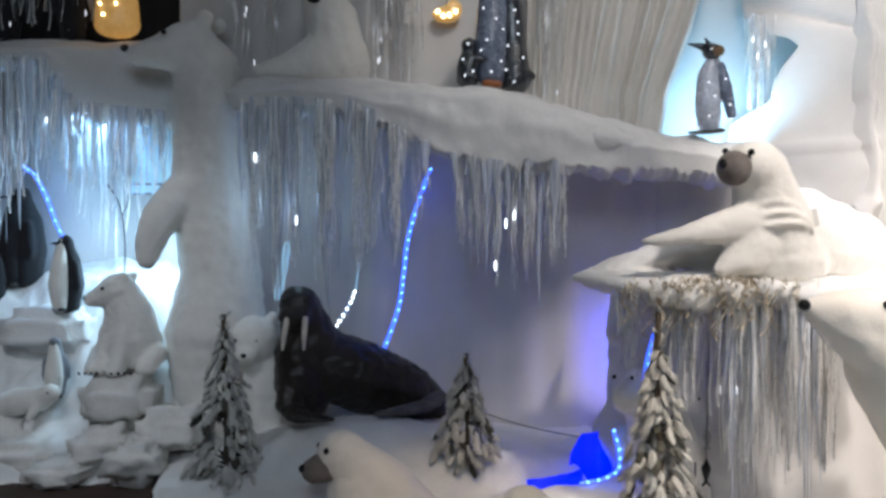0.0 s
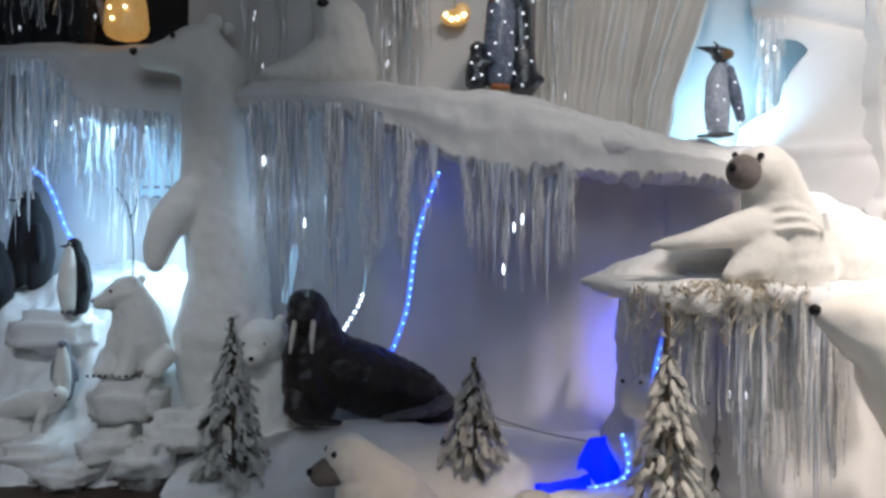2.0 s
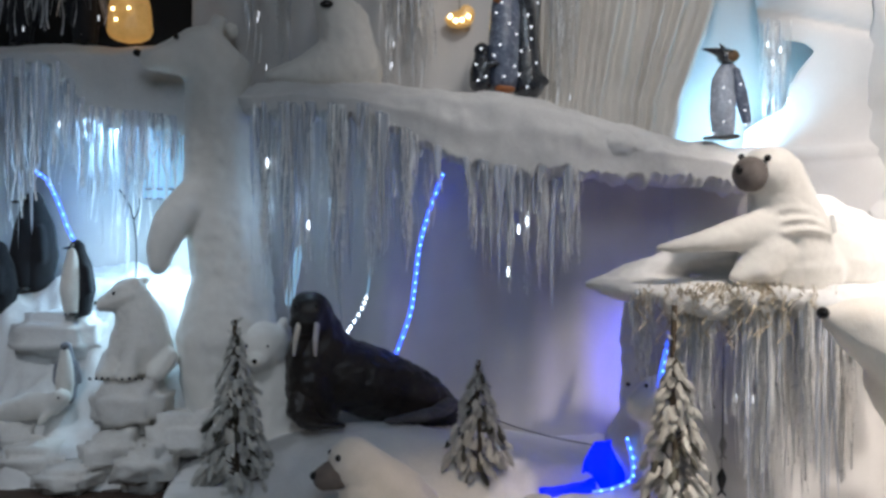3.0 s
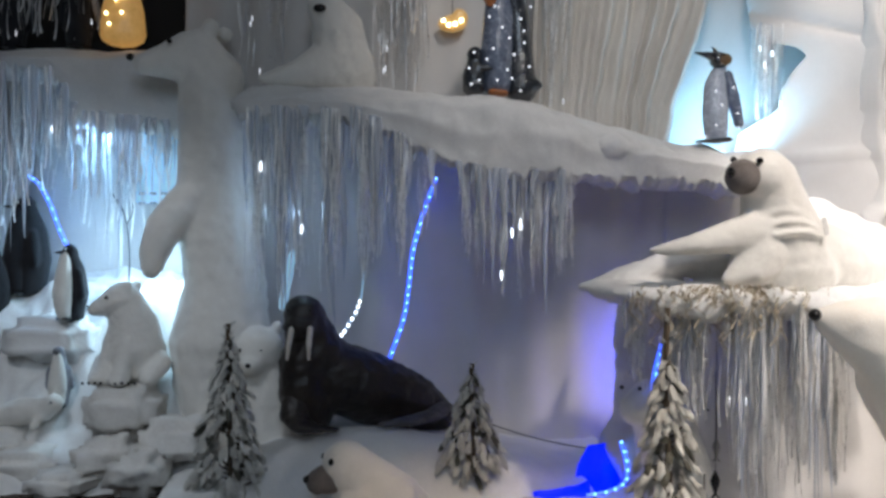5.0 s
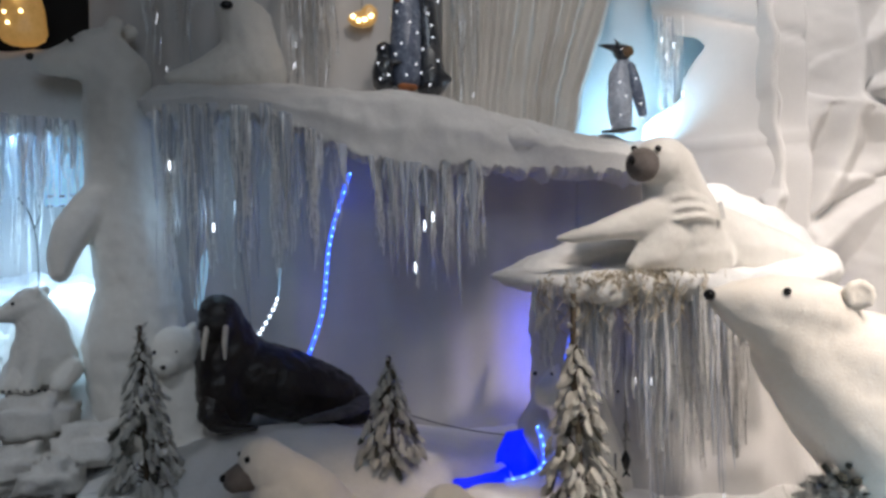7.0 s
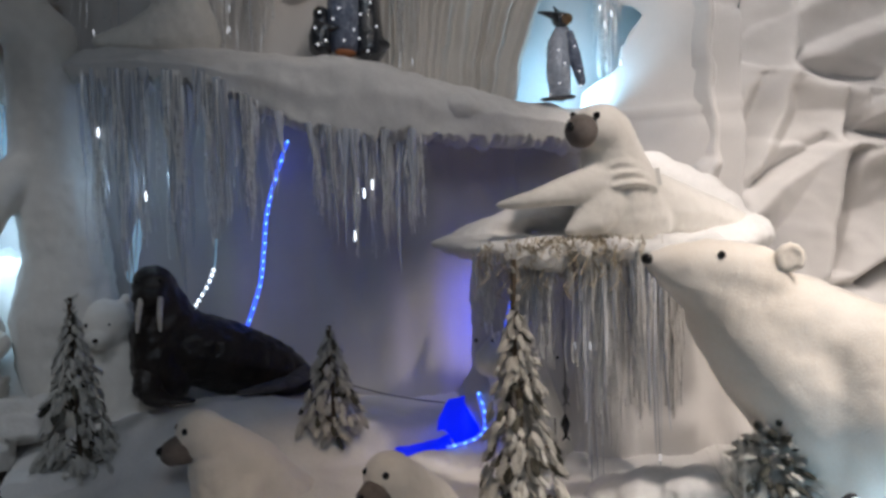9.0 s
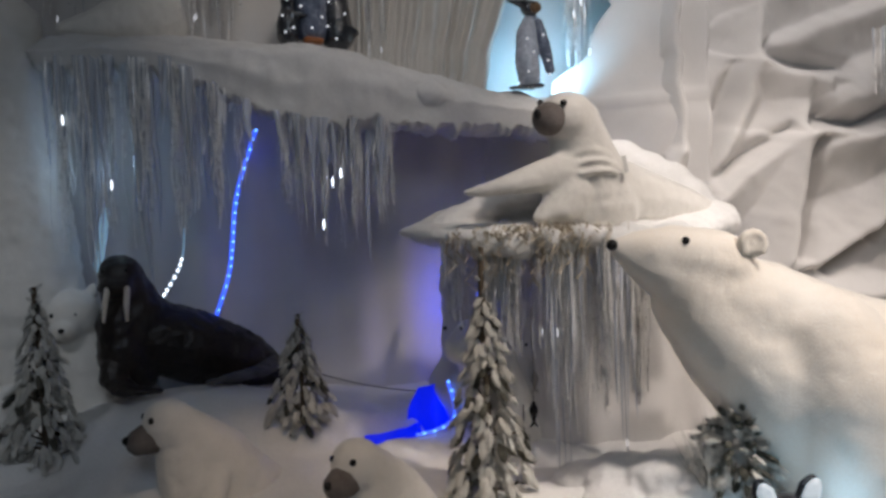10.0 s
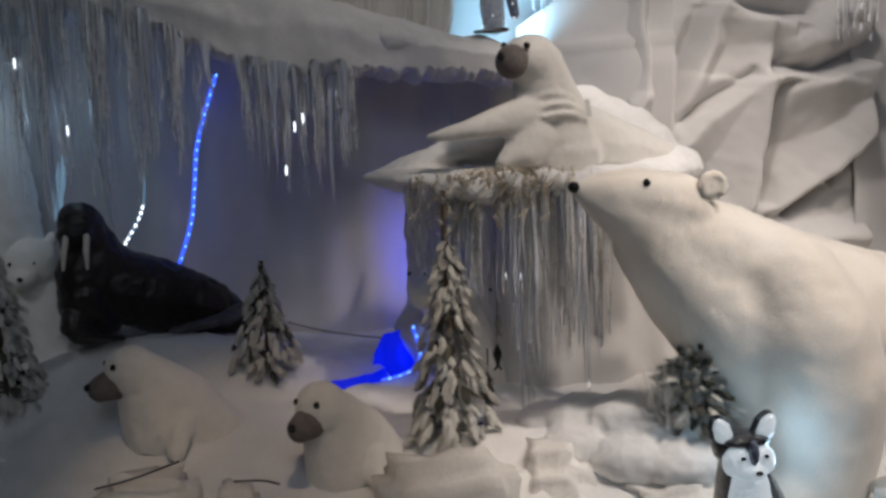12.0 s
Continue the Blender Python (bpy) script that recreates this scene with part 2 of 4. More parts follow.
def plain_box(name, lo, hi, mat, label, kind="structure", category="", group="", bevel=0.0):
    bm = bmesh.new()
    mid = [(a + b) / 2 for a, b in zip(lo, hi)]
    bmesh.ops.create_cube(bm, size=1, matrix=Matrix.Translation(mid) @ Matrix.Diagonal((*[b - a for a, b in zip(lo, hi)], 1)))
    if bevel:
        bmesh.ops.bevel(bm, geom=bm.edges[:], offset=bevel, segments=2, affect="EDGES")
    return tagged(part(name, bm, mat, None, "", bevel > 0), label, category or name.split("_")[0], group, kind)


plain_box("floor", (-5.2, -4.2, -0.1), (5.2, 6.2, 0), FLOOR, "dark brown wooden shop floor", category="floor")
plain_box("ceiling", (-5.2, -4.2, 4.6), (5.2, 6.2, 4.7), PAINT, "plain pale shop ceiling", category="ceiling")
plain_box("wall_west", (-5.2, -4.2, 0), (-5.1, 6.2, 4.6), PAINT, "plain pale shop wall", category="wall")
plain_box("wall_east", (5.1, -4.2, 0), (5.2, 6.2, 4.6), PAINT, "plain pale shop wall", category="wall")
plain_box("wall_south", (-5.1, -4.2, 0), (5.1, -4.1, 4.6), PAINT, "plain pale shop wall", category="wall")
plain_box("wall_north", (-5.1, 6.1, 0), (5.1, 6.2, 4.6), PAINT, "plain pale shop wall behind the display", category="wall")
plain_box("platform", (-4.2, 3.45, 0), (-1.28, 5.5, 0.36), BROWN, "low brown carpeted stage under the snow blocks", category="platform", bevel=0.01)


def back_spot(u, v):
    x, z = -1.5 + 2.75 * u, 0.2 + 4.0 * v
    fold = 0.035 * math.sin(x * 7 + 0.8 * math.sin(z * 2)) + 0.012 * math.sin(x * 23 + z) + 0.03 * lump((x, 0, z * 0.4), 1.6)
    return (x, 4.85 + fold, z)


tagged(sheet("wall_cloth", 110, 60, back_spot, CLOTH), "grey-white fleece cloth hung behind the icicles", "wall", kind="structure")


def recess_spot(u, v):
    x, z = 1.22 + 0.9 * u, 0.2 + 1.75 * v
    return (x, 4.87 - 0.34 * u + 0.03 * math.sin(x * 8) + 0.02 * lump((x, 1, z), 2), z)


tagged(sheet("wall_cloth", 40, 40, recess_spot, CLOTH), "shaded fleece cloth in the recess under the shelf", "wall", kind="structure")


def cave_spot(u, v):
    x, z = -4.3 + 2.95 * u, 0.3 + 2.4 * v
    return (x, 5.42 + 0.05 * math.sin(x * 9 + z) + 0.04 * lump((x, 2, z), 1.5), z)


tagged(sheet("wall_cloth", 80, 50, cave_spot, CLOTH), "white cloth at the back of the lit cave", "wall", kind="structure")


def cave_side_spot(u, v):
    return (-1.42 + 0.03 * math.sin(u * 9), 4.86 + 0.58 * u, 0.3 + 2.4 * v)


tagged(sheet("wall_cloth", 12, 20, cave_side_spot, CLOTH), "white cloth at the side of the lit cave", "wall", kind="structure")


def black_spot(u, v):
    x, z = -4.4 + 2.95 * u, 2.68 + 1.9 * v
    return (x, 5.3 + 0.04 * math.sin(x * 12), z)


tagged(sheet("wall_cloth", 60, 12, black_spot, DARKWALL), "black stage cloth above the cave", "wall", kind="structure")


def niche_spot(u, v):
    x, z = 1.12 + 0.95 * u, 1.95 + 2.2 * v
    return (x, 5.0 - 0.10 * (2 * u - 1) ** 2 + 0.012 * lump((x, 3, z), 5), z)


tagged(sheet("wall_cloth", 30, 50, niche_spot, CLOTH), "white cloth lining the light blue lit niche", "wall", kind="structure")


def smooth_spot(u, v):
    z = 1.0 + 3.1 * v
    left = lerp(z, [(1.0, 1.55), (1.9, 1.57), (2.16, 1.62), (2.27, 1.77), (2.44, 1.83), (2.55, 1.90), (2.60, 1.88), (2.66, 1.73), (2.75, 1.67), (2.9, 1.655), (4.1, 1.64)])
    left += 0.02 * lump((0, 5, z), 9)
    x = left + (2.30 - left) * u
    y = 4.72 - 0.42 * (x - 1.7) / 0.5 + 0.02 * lump((x, 4, z), 3) + 0.010 * math.sin(z * 9 + x * 6)
    y += 0.045 * math.exp(-abs(z - (2.82 - 0.50 * (x - 1.7))) / 0.02) - 0.02 * math.exp(-((z - 2.02) / 0.02) ** 2)
    return (x, y, z)


tagged(sheet("wall_cloth", 50, 110, smooth_spot, CLOTH), "smooth off-white cloth beside the penguin niche", "wall", kind="structure")

# Ridges of the heavy drape: from (x, z) to (x, z), height, sharp side, soft side.
RIDGES = [((2.13, 3.4), (2.17, 1.70), 0.05, 0.025, 0.035), ((2.17, 1.72), (2.06, 1.42), 0.06, 0.04, 0.06),
          ((2.50, 2.16), (2.30, 1.50), 0.09, 0.05, 0.10), ((2.56, 3.2), (2.50, 2.16), 0.08, 0.08, 0.10),
          ((2.50, 2.16), (2.72, 2.07), 0.10, 0.20, 0.03), ((2.72, 2.07), (2.98, 2.02), 0.11, 0.18, 0.03), ((2.98, 2.02), (3.26, 2.12), 0.10, 0.18, 0.062),
          ((2.70, 1.78), (2.99, 1.755), 0.13, 0.24, 0.028), ((2.99, 1.755), (3.26, 1.83), 0.12, 0.22, 0.028),
          ((2.70, 1.78), (2.27, 1.42), 0.10, 0.045, 0.26), ((2.71, 1.77), (2.65, 1.12), 0.12, 0.26, 0.03),
          ((2.78, 1.10), (3.03, 1.28), 0.10, 0.04, 0.18), ((3.03, 1.28), (3.26, 1.52), 0.11, 0.04, 0.19),
          ((2.78, 0.95), (3.26, 0.92), 0.10, 0.12, 0.12), ((2.54, 2.20), (3.24, 2.46), 0.08, 0.15, 0.065), ((2.60, 2.50), (3.26, 2.80), 0.09, 0.2, 0.07),
          ((2.86, 1.93), (3.20, 1.98), 0.04, 0.08, 0.03)]


def ridge(x, z, a, b, height, sharp, soft):
    ax, az, bx, bz = *a, *b
    dx, dz = bx - ax, bz - az
    n = math.hypot(dx, dz)
    s = max(0.0, min(1.0, ((x - ax) * dx + (z - az) * dz) / n ** 2))
    px, pz = x - ax - s * dx, z - az - s * dz
    d = math.hypot(px, pz)
    side = (dx * pz - dz * px) / n
    w = sharp if side < 0 else soft
    fade = math.exp(-max(0, d - 0.3) * 5)
    groove = 0.8 * height * math.exp(-((d - 0.07) / 0.035) ** 2) * fade if w < 0.06 and 0.01 < s < 0.99 else 0.0
    return height * math.exp(-(d / w) ** 1.4) * fade, groove


def drape_spot(u, v):
    x, z = 2.10 + 1.12 * u, 0.2 + 3.3 * v
    y = 4.36 - 0.36 * u
    wx, wz = x + 0.025 * lump((x, 1, z), 4), z + 0.025 * lump((x, 4, z), 4)
    heights = [ridge(wx, wz, *r) for r in RIDGES]
    y -= 1.2 * max(h for h, g in heights) + 0.35 * sum(h for h, g in heights) - max(g for h, g in heights)
    return (x, y + 0.02 * lump((x, 6, z), 2.2) + 0.007 * lump((x + z, 7, (z - x) * 0.5), 9), z)


tagged(sheet("drape", 150, 330, drape_spot, CLOTH), "heavy off-white fleece drape falling in deep folds", "drape", kind="structure")
drape = scene.objects["drape"].modifiers.new("round", "SMOOTH")
drape.factor, drape.iterations = 0.5, 8


def drape_side_spot(u, v):
    x, z = 3.17 + 1.15 * u, 0.2 + 3.3 * v
    return (x, 3.98 - 0.5 * u + 0.05 * math.sin(x * 9 + z * 1.5) + 0.03 * lump((x, 8, z), 2), z)


tagged(sheet("drape", 60, 60, drape_side_spot, CLOTH), "blue-lit fleece drape beside the folded one", "drape", kind="structure")


def pleat_spot(u, v):
    z = 2.0 + 2.2 * v
    right = lerp(z, [(2.0, 1.17), (2.22, 1.21), (2.40, 1.25), (2.60, 1.33), (2.84, 1.41), (3.2, 1.47), (4.2, 1.50)]) + 0.02 * lump((0, 2, z), 8)
    x = 0.44 + 0.06 * v + (right - 0.44 - 0.06 * v) * u
    deep = 0.024 * math.sin(u * 48 + 3.4 * math.sin(u * 9 + v * 1.5)) + 0.012 * math.sin(u * 101 + 3 + 2 * math.sin(u * 17 + 2 * v)) + 0.02 * lump((x * 9, 2, z * 0.6), 1.5)
    return (x, 4.66 + deep * (0.4 + 0.6 * min(1, v * 4)) + 0.03 * lump((x, 9, z), 2), z)


tagged(sheet("curtain", 260, 30, pleat_spot, PLEATED, thick=0.006), "gathered off-white satin curtain in narrow pleats", "curtain", kind="structure")


def ground_height(x, y):
    h = lerp(y, [(2.2, 0.0), (2.7, 0.07), (3.1, 0.17), (3.5, 0.27), (4.1, 0.36), (4.9, 0.46)])
    h += 0.265 * math.exp(-((x + 0.42) / 0.78) ** 2 - ((y - 4.15) / (0.38 if y < 4.15 else 0.5)) ** 2)
    h -= 0.12 * math.exp(-((x - 0.64 - (y - 4.15) * 1.5) / 0.15) ** 2 - ((y - 4.15) / 0.27) ** 2)
    h += 0.10 * math.exp(-((x - 1.05) / 0.35) ** 2 - ((y - 3.2) / 0.22) ** 2)
    h += 0.20 * math.exp(-((x - 1.58) / 0.26) ** 2 - ((y - 3.25) / 0.2) ** 2)
    return h + 0.022 * lump((x, y, 0), 2.5) + 0.012 * lump((x, y, 3), 9)


def ground_spot(u, v):
    x, y = -1.34 + 4.6 * u, 2.15 + 2.68 * v
    return (x, y, max(0.004, ground_height(x, y)) if v > 0 else 0.004)


tagged(sheet("snow_ground", 180, 110, ground_spot, SNOW, thick=0), "soft white cotton snow mounds on the floor", "snow", kind="structure")


def bank_height(x, y):
    h = lerp(y, [(4.02, 0.365), (4.14, 0.46), (4.4, 0.64), (4.6, 0.88), (4.72, 1.12), (4.9, 1.30), (5.4, 1.36)])
    h -= 0.16 * math.exp(-((x + 1.2) / 0.25) ** 2) + 0.12 * max(0, -x - 2.35)
    return h + 0.075 * lump((x, y, 1), 3.6) + 0.035 * lump((x, y, 2), 9)


def bank_spot(u, v):
    x, y = -3.3 + 2.1 * u, 4.0 + 1.4 * v
    return (x, y + 0.04 * lump((x, 0, 5), 4) * (1 - v), bank_height(x, y) if v > 0 else 0.362)


tagged(sheet("snow_bank", 120, 80, bank_spot, SNOW, thick=0), "stepped white snow bank in the lit cave", "snow", kind="structure")

# Snow shelves: place along x of the front edge, the top and the underside.


def shelf(name, x0, x1, front, top, low, label, rough=0.022):
    def spot(u, v):
        x = x0 + (x1 - x0) * u
        f, t, b = lerp(x, front), lerp(x, top), lerp(x, low)
        ring = [(4.95, t + 0.04), (f + 0.30, t + 0.01), (f + 0.12, t - 0.02), (f + 0.03, t - 0.07), (f, (t + b) / 2), (f + 0.03, b + 0.03), (f + 0.09, b), (4.95, b + 0.06)]
        s = v * (len(ring) - 1)
        k = min(int(s), len(ring) - 2)
        y, z = (a + (c - a) * (s - k) for a, c in zip(ring[k], ring[k + 1]))
        bulge = lump((x, y, z), 3) * rough + lump((x, z, y), 9) * rough * 0.22
        edge = min(u, 1 - u) * (x1 - x0)
        pinch = 1 - max(0, 1 - edge / 0.08) ** 2
        return (x, y - bulge, (t + b) / 2 + (z - (t + b) / 2) * pinch + bulge * 0.8 + (0.07 * lump((x, 0, 9), 13) + 0.03 * lump((x, 2, 9), 34) if 5 <= k <= 6 else 0))
    return tagged(sheet(name, 260, 64, spot, SNOW, thick=0), label, "shelf", kind="structure")


shelf("snow_shelf", -1.10, 1.62, [(-1.1, 4.28), (-0.3, 4.16), (0.2, 4.08), (0.6, 4.08), (1.0, 4.16), (1.6, 4.22)],
      [(-1.1, 2.36), (-0.5, 2.36), (0.1, 2.29), (0.4, 2.26), (0.75, 2.14), (1.2, 2.05), (1.6, 2.04)],
      [(-1.1, 2.17), (-0.45, 2.15), (-0.15, 2.02), (0.05, 1.90), (0.25, 1.86), (0.7, 1.85), (1.1, 1.84), (1.6, 1.80)],
      "long white snow shelf with a ragged lower edge", 0.034)
shelf("snow_shelf", -3.3, -1.42, [(-3.3, 4.5), (-2.1, 4.52), (-1.9, 4.58), (-1.42, 4.66)],
      [(-3.3, 2.60), (-2.0, 2.62), (-1.42, 2.64)], [(-3.3, 2.46), (-2.12, 2.44), (-1.98, 2.20), (-1.5, 2.15), (-1.42, 2.16)],
      "white snow shelf above the cave, draped with cloth")


def fill_ledge(bm):
    limb(bm, (0.63, 3.86, 1.355, 0.05, 0.06, 0.026), (0.80, 3.78, 1.335, 0.16, 0.20, 0.055), (1.05, 3.72, 1.315, 0.2, 0.28, 0.07),
         (1.45, 3.72, 1.29, 0.2, 0.30, 0.08), (1.85, 3.85, 1.30, 0.2, 0.34, 0.09), (2.15, 4.0, 1.34, 0.15, 0.25, 0.12))
    limb(bm, (0.65, 3.90, 1.352, 0.05, 0.05, 0.022), (0.84, 3.92, 1.40, 0.12, 0.12, 0.05), (1.05, 3.92, 1.46, 0.13, 0.14, 0.06), (1.35, 3.92, 1.45, 0.16, 0.16, 0.08))
    for i in range(19):
        ball(bm, (0.88 + i * 0.055, 3.46 + 0.03 * math.sin(i * 2.1), 1.30 + 0.025 * math.sin(i * 1.7)), (0.07, 0.06, 0.055))


ledge = thing("snow_ledge", (1.4, 3.8, 1.25), "pointed white snow ledge that carries the big seal", "ledge", kind="structure")
stuffed("snow_cover", SNOW, ledge, 0.014, fill_ledge, rounds=4, fuzz=0.012, size=0.06)


def column_spot(u, v):
    z = 0.15 + 1.1 * v
    a = math.pi * (1.0 - u)
    left = 0.86 + 0.06 * lump((0, 0, z), 3.5) - 0.08 * math.exp(-((z - 0.55) / 0.12) ** 2)
    cx, rx = (left + 2.5) / 2, (2.5 - left) / 2
    x = cx + rx * math.copysign(abs(math.cos(a)) ** 0.6, math.cos(a))
    return (x, 4.4 - 0.55 * math.sin(a) ** 0.6 + 0.03 * math.sin(x * 17) * math.sin(a) + 0.03 * lump((x, 3, z), 2.5), z)


tagged(sheet("ledge_support", 90, 40, column_spot, CLOTH), "grey-white cloth hanging under the seal's ledge", "cloth", kind="structure")

def fill_heap(bm):
    for x, y, z, r in ((1.80, 4.26, 1.66, 0.15), (1.92, 4.20, 1.60, 0.14), (2.02, 4.14, 1.55, 0.13), (2.10, 4.10, 1.46, 0.14), (2.18, 4.08, 1.36, 0.14),
                       (1.66, 4.30, 1.58, 0.22), (1.85, 4.24, 1.46, 0.22), (2.02, 4.20, 1.32, 0.2)):
        ball(bm, (x, y, z), (r, r * 0.8, r * 0.85))


tagged(stuffed("snow_heap", SNOW, None, 0.016, fill_heap, rounds=10, fuzz=0.010, size=0.12), "soft white cotton snow heaped between seal and wall", "snow", kind="structure")


def fill_drift(bm):
    for x, y, z, r in ((0.70, 4.20, 2.06, 0.07), (0.79, 4.18, 2.02, 0.09), (0.88, 4.20, 2.01, 0.08), (1.0, 4.24, 1.98, 0.09), (1.14, 4.26, 1.97, 0.08)):
        ball(bm, (x, y, z), (r * 1.1, r, r * 0.85))


tagged(stuffed("snow_drift", SNOW, None, 0.012, fill_drift, rounds=8, fuzz=0.010, size=0.07), "thick lump of cotton snow on the shelf's edge", "snow", kind="structure")

def fill_cotton(bm):
    for x, y, z, r in ((1.40, 3.28, 0.33, 0.14), (1.54, 3.16, 0.35, 0.14), (1.66, 3.08, 0.33, 0.13), (1.50, 3.02, 0.23, 0.14), (1.66, 2.94, 0.22, 0.13), (1.34, 3.16, 0.25, 0.14), (1.28, 3.36, 0.30, 0.12)):
        ball(bm, (x, y, z), (r * 1.3, r, r * 0.75))


tagged(stuffed("snow_drift", SNOW, None, 0.012, fill_cotton, rounds=8, fuzz=0.011, size=0.06), "fluffy cream cotton snow around the frosted bush", "snow", kind="structure")

# ---- stuffed animals ----


def claws(parent, x, y, z, n, step):
    for i in range(n):
        dot("claw", (x + i * step, y + 0.004 * math.sin(i), z), (0.007, 0.012, 0.008), BLACK, parent)


big_bear = thing("polar_bear", (2.4, 3.1, 0.0), "huge cream-white plush polar bear standing on four legs", "plush bear")


def fill_bear(bm):
    limb(bm, (1.31, 2.98, 1.285, 0.058), (1.42, 2.985, 1.275, 0.092), (1.53, 3.0, 1.255, 0.118), (1.70, 3.02, 1.205, 0.145))
    limb(bm, (1.36, 2.98, 1.235, 0.066), (1.50, 3.0, 1.17, 0.105), (1.66, 3.03, 1.07, 0.16))
    limb(bm, (1.70, 3.04, 1.10, 0.17), (1.90, 3.08, 0.98, 0.245), (2.16, 3.12, 0.80, 0.315), (2.48, 3.15, 0.68, 0.345), (2.9, 3.2, 0.58, 0.33), (3.3, 3.25, 0.52, 0.30))
    limb(bm, (1.60, 3.04, 1.07, 0.16), (1.80, 3.05, 0.86, 0.22), (1.98, 3.04, 0.70, 0.27), (2.14, 3.02, 0.52, 0.28))
    limb(bm, (2.10, 2.94, 0.90, 0.22), (2.16, 2.86, 0.68, 0.26), (2.18, 2.83, 0.42, 0.24))
    for x, y in ((2.19, 2.82), (2.26, 3.34), (3.15, 3.02), (3.2, 3.42)):
        limb(bm, (x + 0.02, y, 0.50, 0.25), (x, y, 0.3, 0.225), (x - 0.02, y, 0.16, 0.20), (x - 0.08, y - 0.01, 0.10, 0.21, 0.17, 0.08))


stuffed("body", CREAM, big_bear, 0.018, fill_bear, rounds=22, fuzz=0.007, size=0.075)
dot("nose", (1.262, 2.965, 1.302), (0.022, 0.026, 0.022), BLACK, big_bear, "black nose")
dot("eye", (1.520, 2.900, 1.310), 0.015, BLACK, big_bear, "black bead eye")
dot("eye", (1.52, 3.098, 1.30), 0.015, BLACK, big_bear, "black bead eye")


def ear(parent, at, r, yaw, mat):
    def fill(bm):
        ball(bm, at, (r, r * 0.55, r), (0, 0, yaw), 3)
        for k in range(9):
            a = -0.6 + k * (math.pi + 1.2) / 8
            ball(bm, (at[0] + math.cos(a) * r * 0.75, at[1] - r * 0.35, at[2] + math.sin(a) * r * 0.75), r * 0.33)
    return stuffed("ear", mat, parent, r * 0.16, fill, rounds=4, fuzz=0.003, size=0.02)


ear(big_bear, (1.785, 2.92, 1.285), 0.058, 10, CREAM)
ear(big_bear, (1.80, 3.17, 1.25), 0.055, -10, CREAM)

seal = thing("seal", (1.5, 3.7, 1.33), "large white plush seal with a taupe muzzle on a snow ledge", "plush seal")


def fill_seal(bm):
    ball(bm, (1.315, 3.60, 1.835), (0.125, 0.12, 0.115), (0, 20, 0), 3)
    limb(bm, (1.35, 3.62, 1.81, 0.122), (1.395, 3.66, 1.68, 0.150), (1.425, 3.69, 1.55, 0.195), (1.45, 3.72, 1.44, 0.24, 0.23, 0.15))
    limb(bm, (1.48, 3.74, 1.52, 0.20, 0.2, 0.18), (1.70, 3.84, 1.46, 0.2, 0.24, 0.16), (1.95, 3.92, 1.41, 0.16, 0.18, 0.12), (2.10, 3.95, 1.38, 0.10, 0.12, 0.08))
    limb(bm, (1.30, 3.60, 1.595, 0.10), (1.16, 3.56, 1.575, 0.08, 0.06, 0.07), (1.02, 3.54, 1.545, 0.07, 0.055, 0.044), (0.90, 3.54, 1.525, 0.05, 0.04, 0.028), (0.85, 3.54, 1.52, 0.03, 0.03, 0.015))
    limb(bm, (1.32, 3.59, 1.50, 0.11), (1.25, 3.56, 1.43, 0.10, 0.09, 0.06), (1.18, 3.54, 1.40, 0.06, 0.05, 0.03))
    for k, z in enumerate((1.715, 1.672, 1.628, 1.583)):
        for i in range(9):
            a = math.radians(235 + i * 9 + k * 4)
            r = 0.112 + k * 0.016
            ball(bm, (1.385 + k * 0.008 + math.cos(a) * r, 3.65 + math.sin(a) * r, z + 0.012 * math.sin(i * 0.5)), (0.024, 0.024, 0.013))


stuffed("body", PLUSH, seal, 0.0095, fill_seal, rounds=12, fuzz=0.003, size=0.03)
muzzle = stuffed("muzzle", MUZZLE, seal, 0.008, lambda bm: ball(bm, (1.205, 3.525, 1.823), (0.072, 0.072, 0.075), (0, 0, 0), 3), "taupe muzzle", 2, 0.002, 0.02)
dot("nose", (1.143, 3.478, 1.838), (0.016, 0.024, 0.022), BLACK, muzzle, "black nose")
dot("eye", (1.262, 3.487, 1.886), 0.015, BLACK, seal, "black bead eye")
dot("eye", (1.19, 3.59, 1.90), 0.014, BLACK, seal, "black bead eye")
bm = bmesh.new()
bmesh.ops.create_cube(bm, size=1, matrix=pose(1.535, 3.50, 1.62, 0, -12, 15) @ Matrix.Diagonal((0.022, 0.003, 0.075, 1)))
part("tag", bm, PAPER, seal, "white paper tag", False)

walrus = thing("walrus", (-0.45, 4.35, 0.62), "dark brown walrus figure with ivory tusks lying on snow", "walrus figure")


def fill_walrus(bm):
    ball(bm, (-0.735, 4.34, 1.19), (0.105, 0.11, 0.10), (0, 0, 0), 3)
    ball(bm, (-0.745, 4.255, 1.135), (0.085, 0.065, 0.06), (0, 0, 0), 3)
    limb(bm, (-0.73, 4.36, 1.17, 0.105), (-0.70, 4.40, 1.02, 0.15), (-0.65, 4.44, 0.88, 0.19), (-0.45, 4.50, 0.80, 0.20), (-0.22, 4.56, 0.71, 0.165), (-0.07, 4.60, 0.64, 0.10), (-0.02, 4.56, 0.60, 0.05))
    limb(bm, (-0.745, 4.33, 0.95, 0.12), (-0.74, 4.32, 0.80, 0.125), (-0.70, 4.36, 0.70, 0.12))


def fill_flipper(bm):
    limb(bm, (-0.75, 4.28, 0.80, 0.085, 0.06, 0.08), (-0.77, 4.22, 0.70, 0.07, 0.06, 0.05), (-0.70, 4.14, 0.655, 0.07, 0.06, 0.028), (-0.57, 4.12, 0.650, 0.05, 0.035, 0.014))


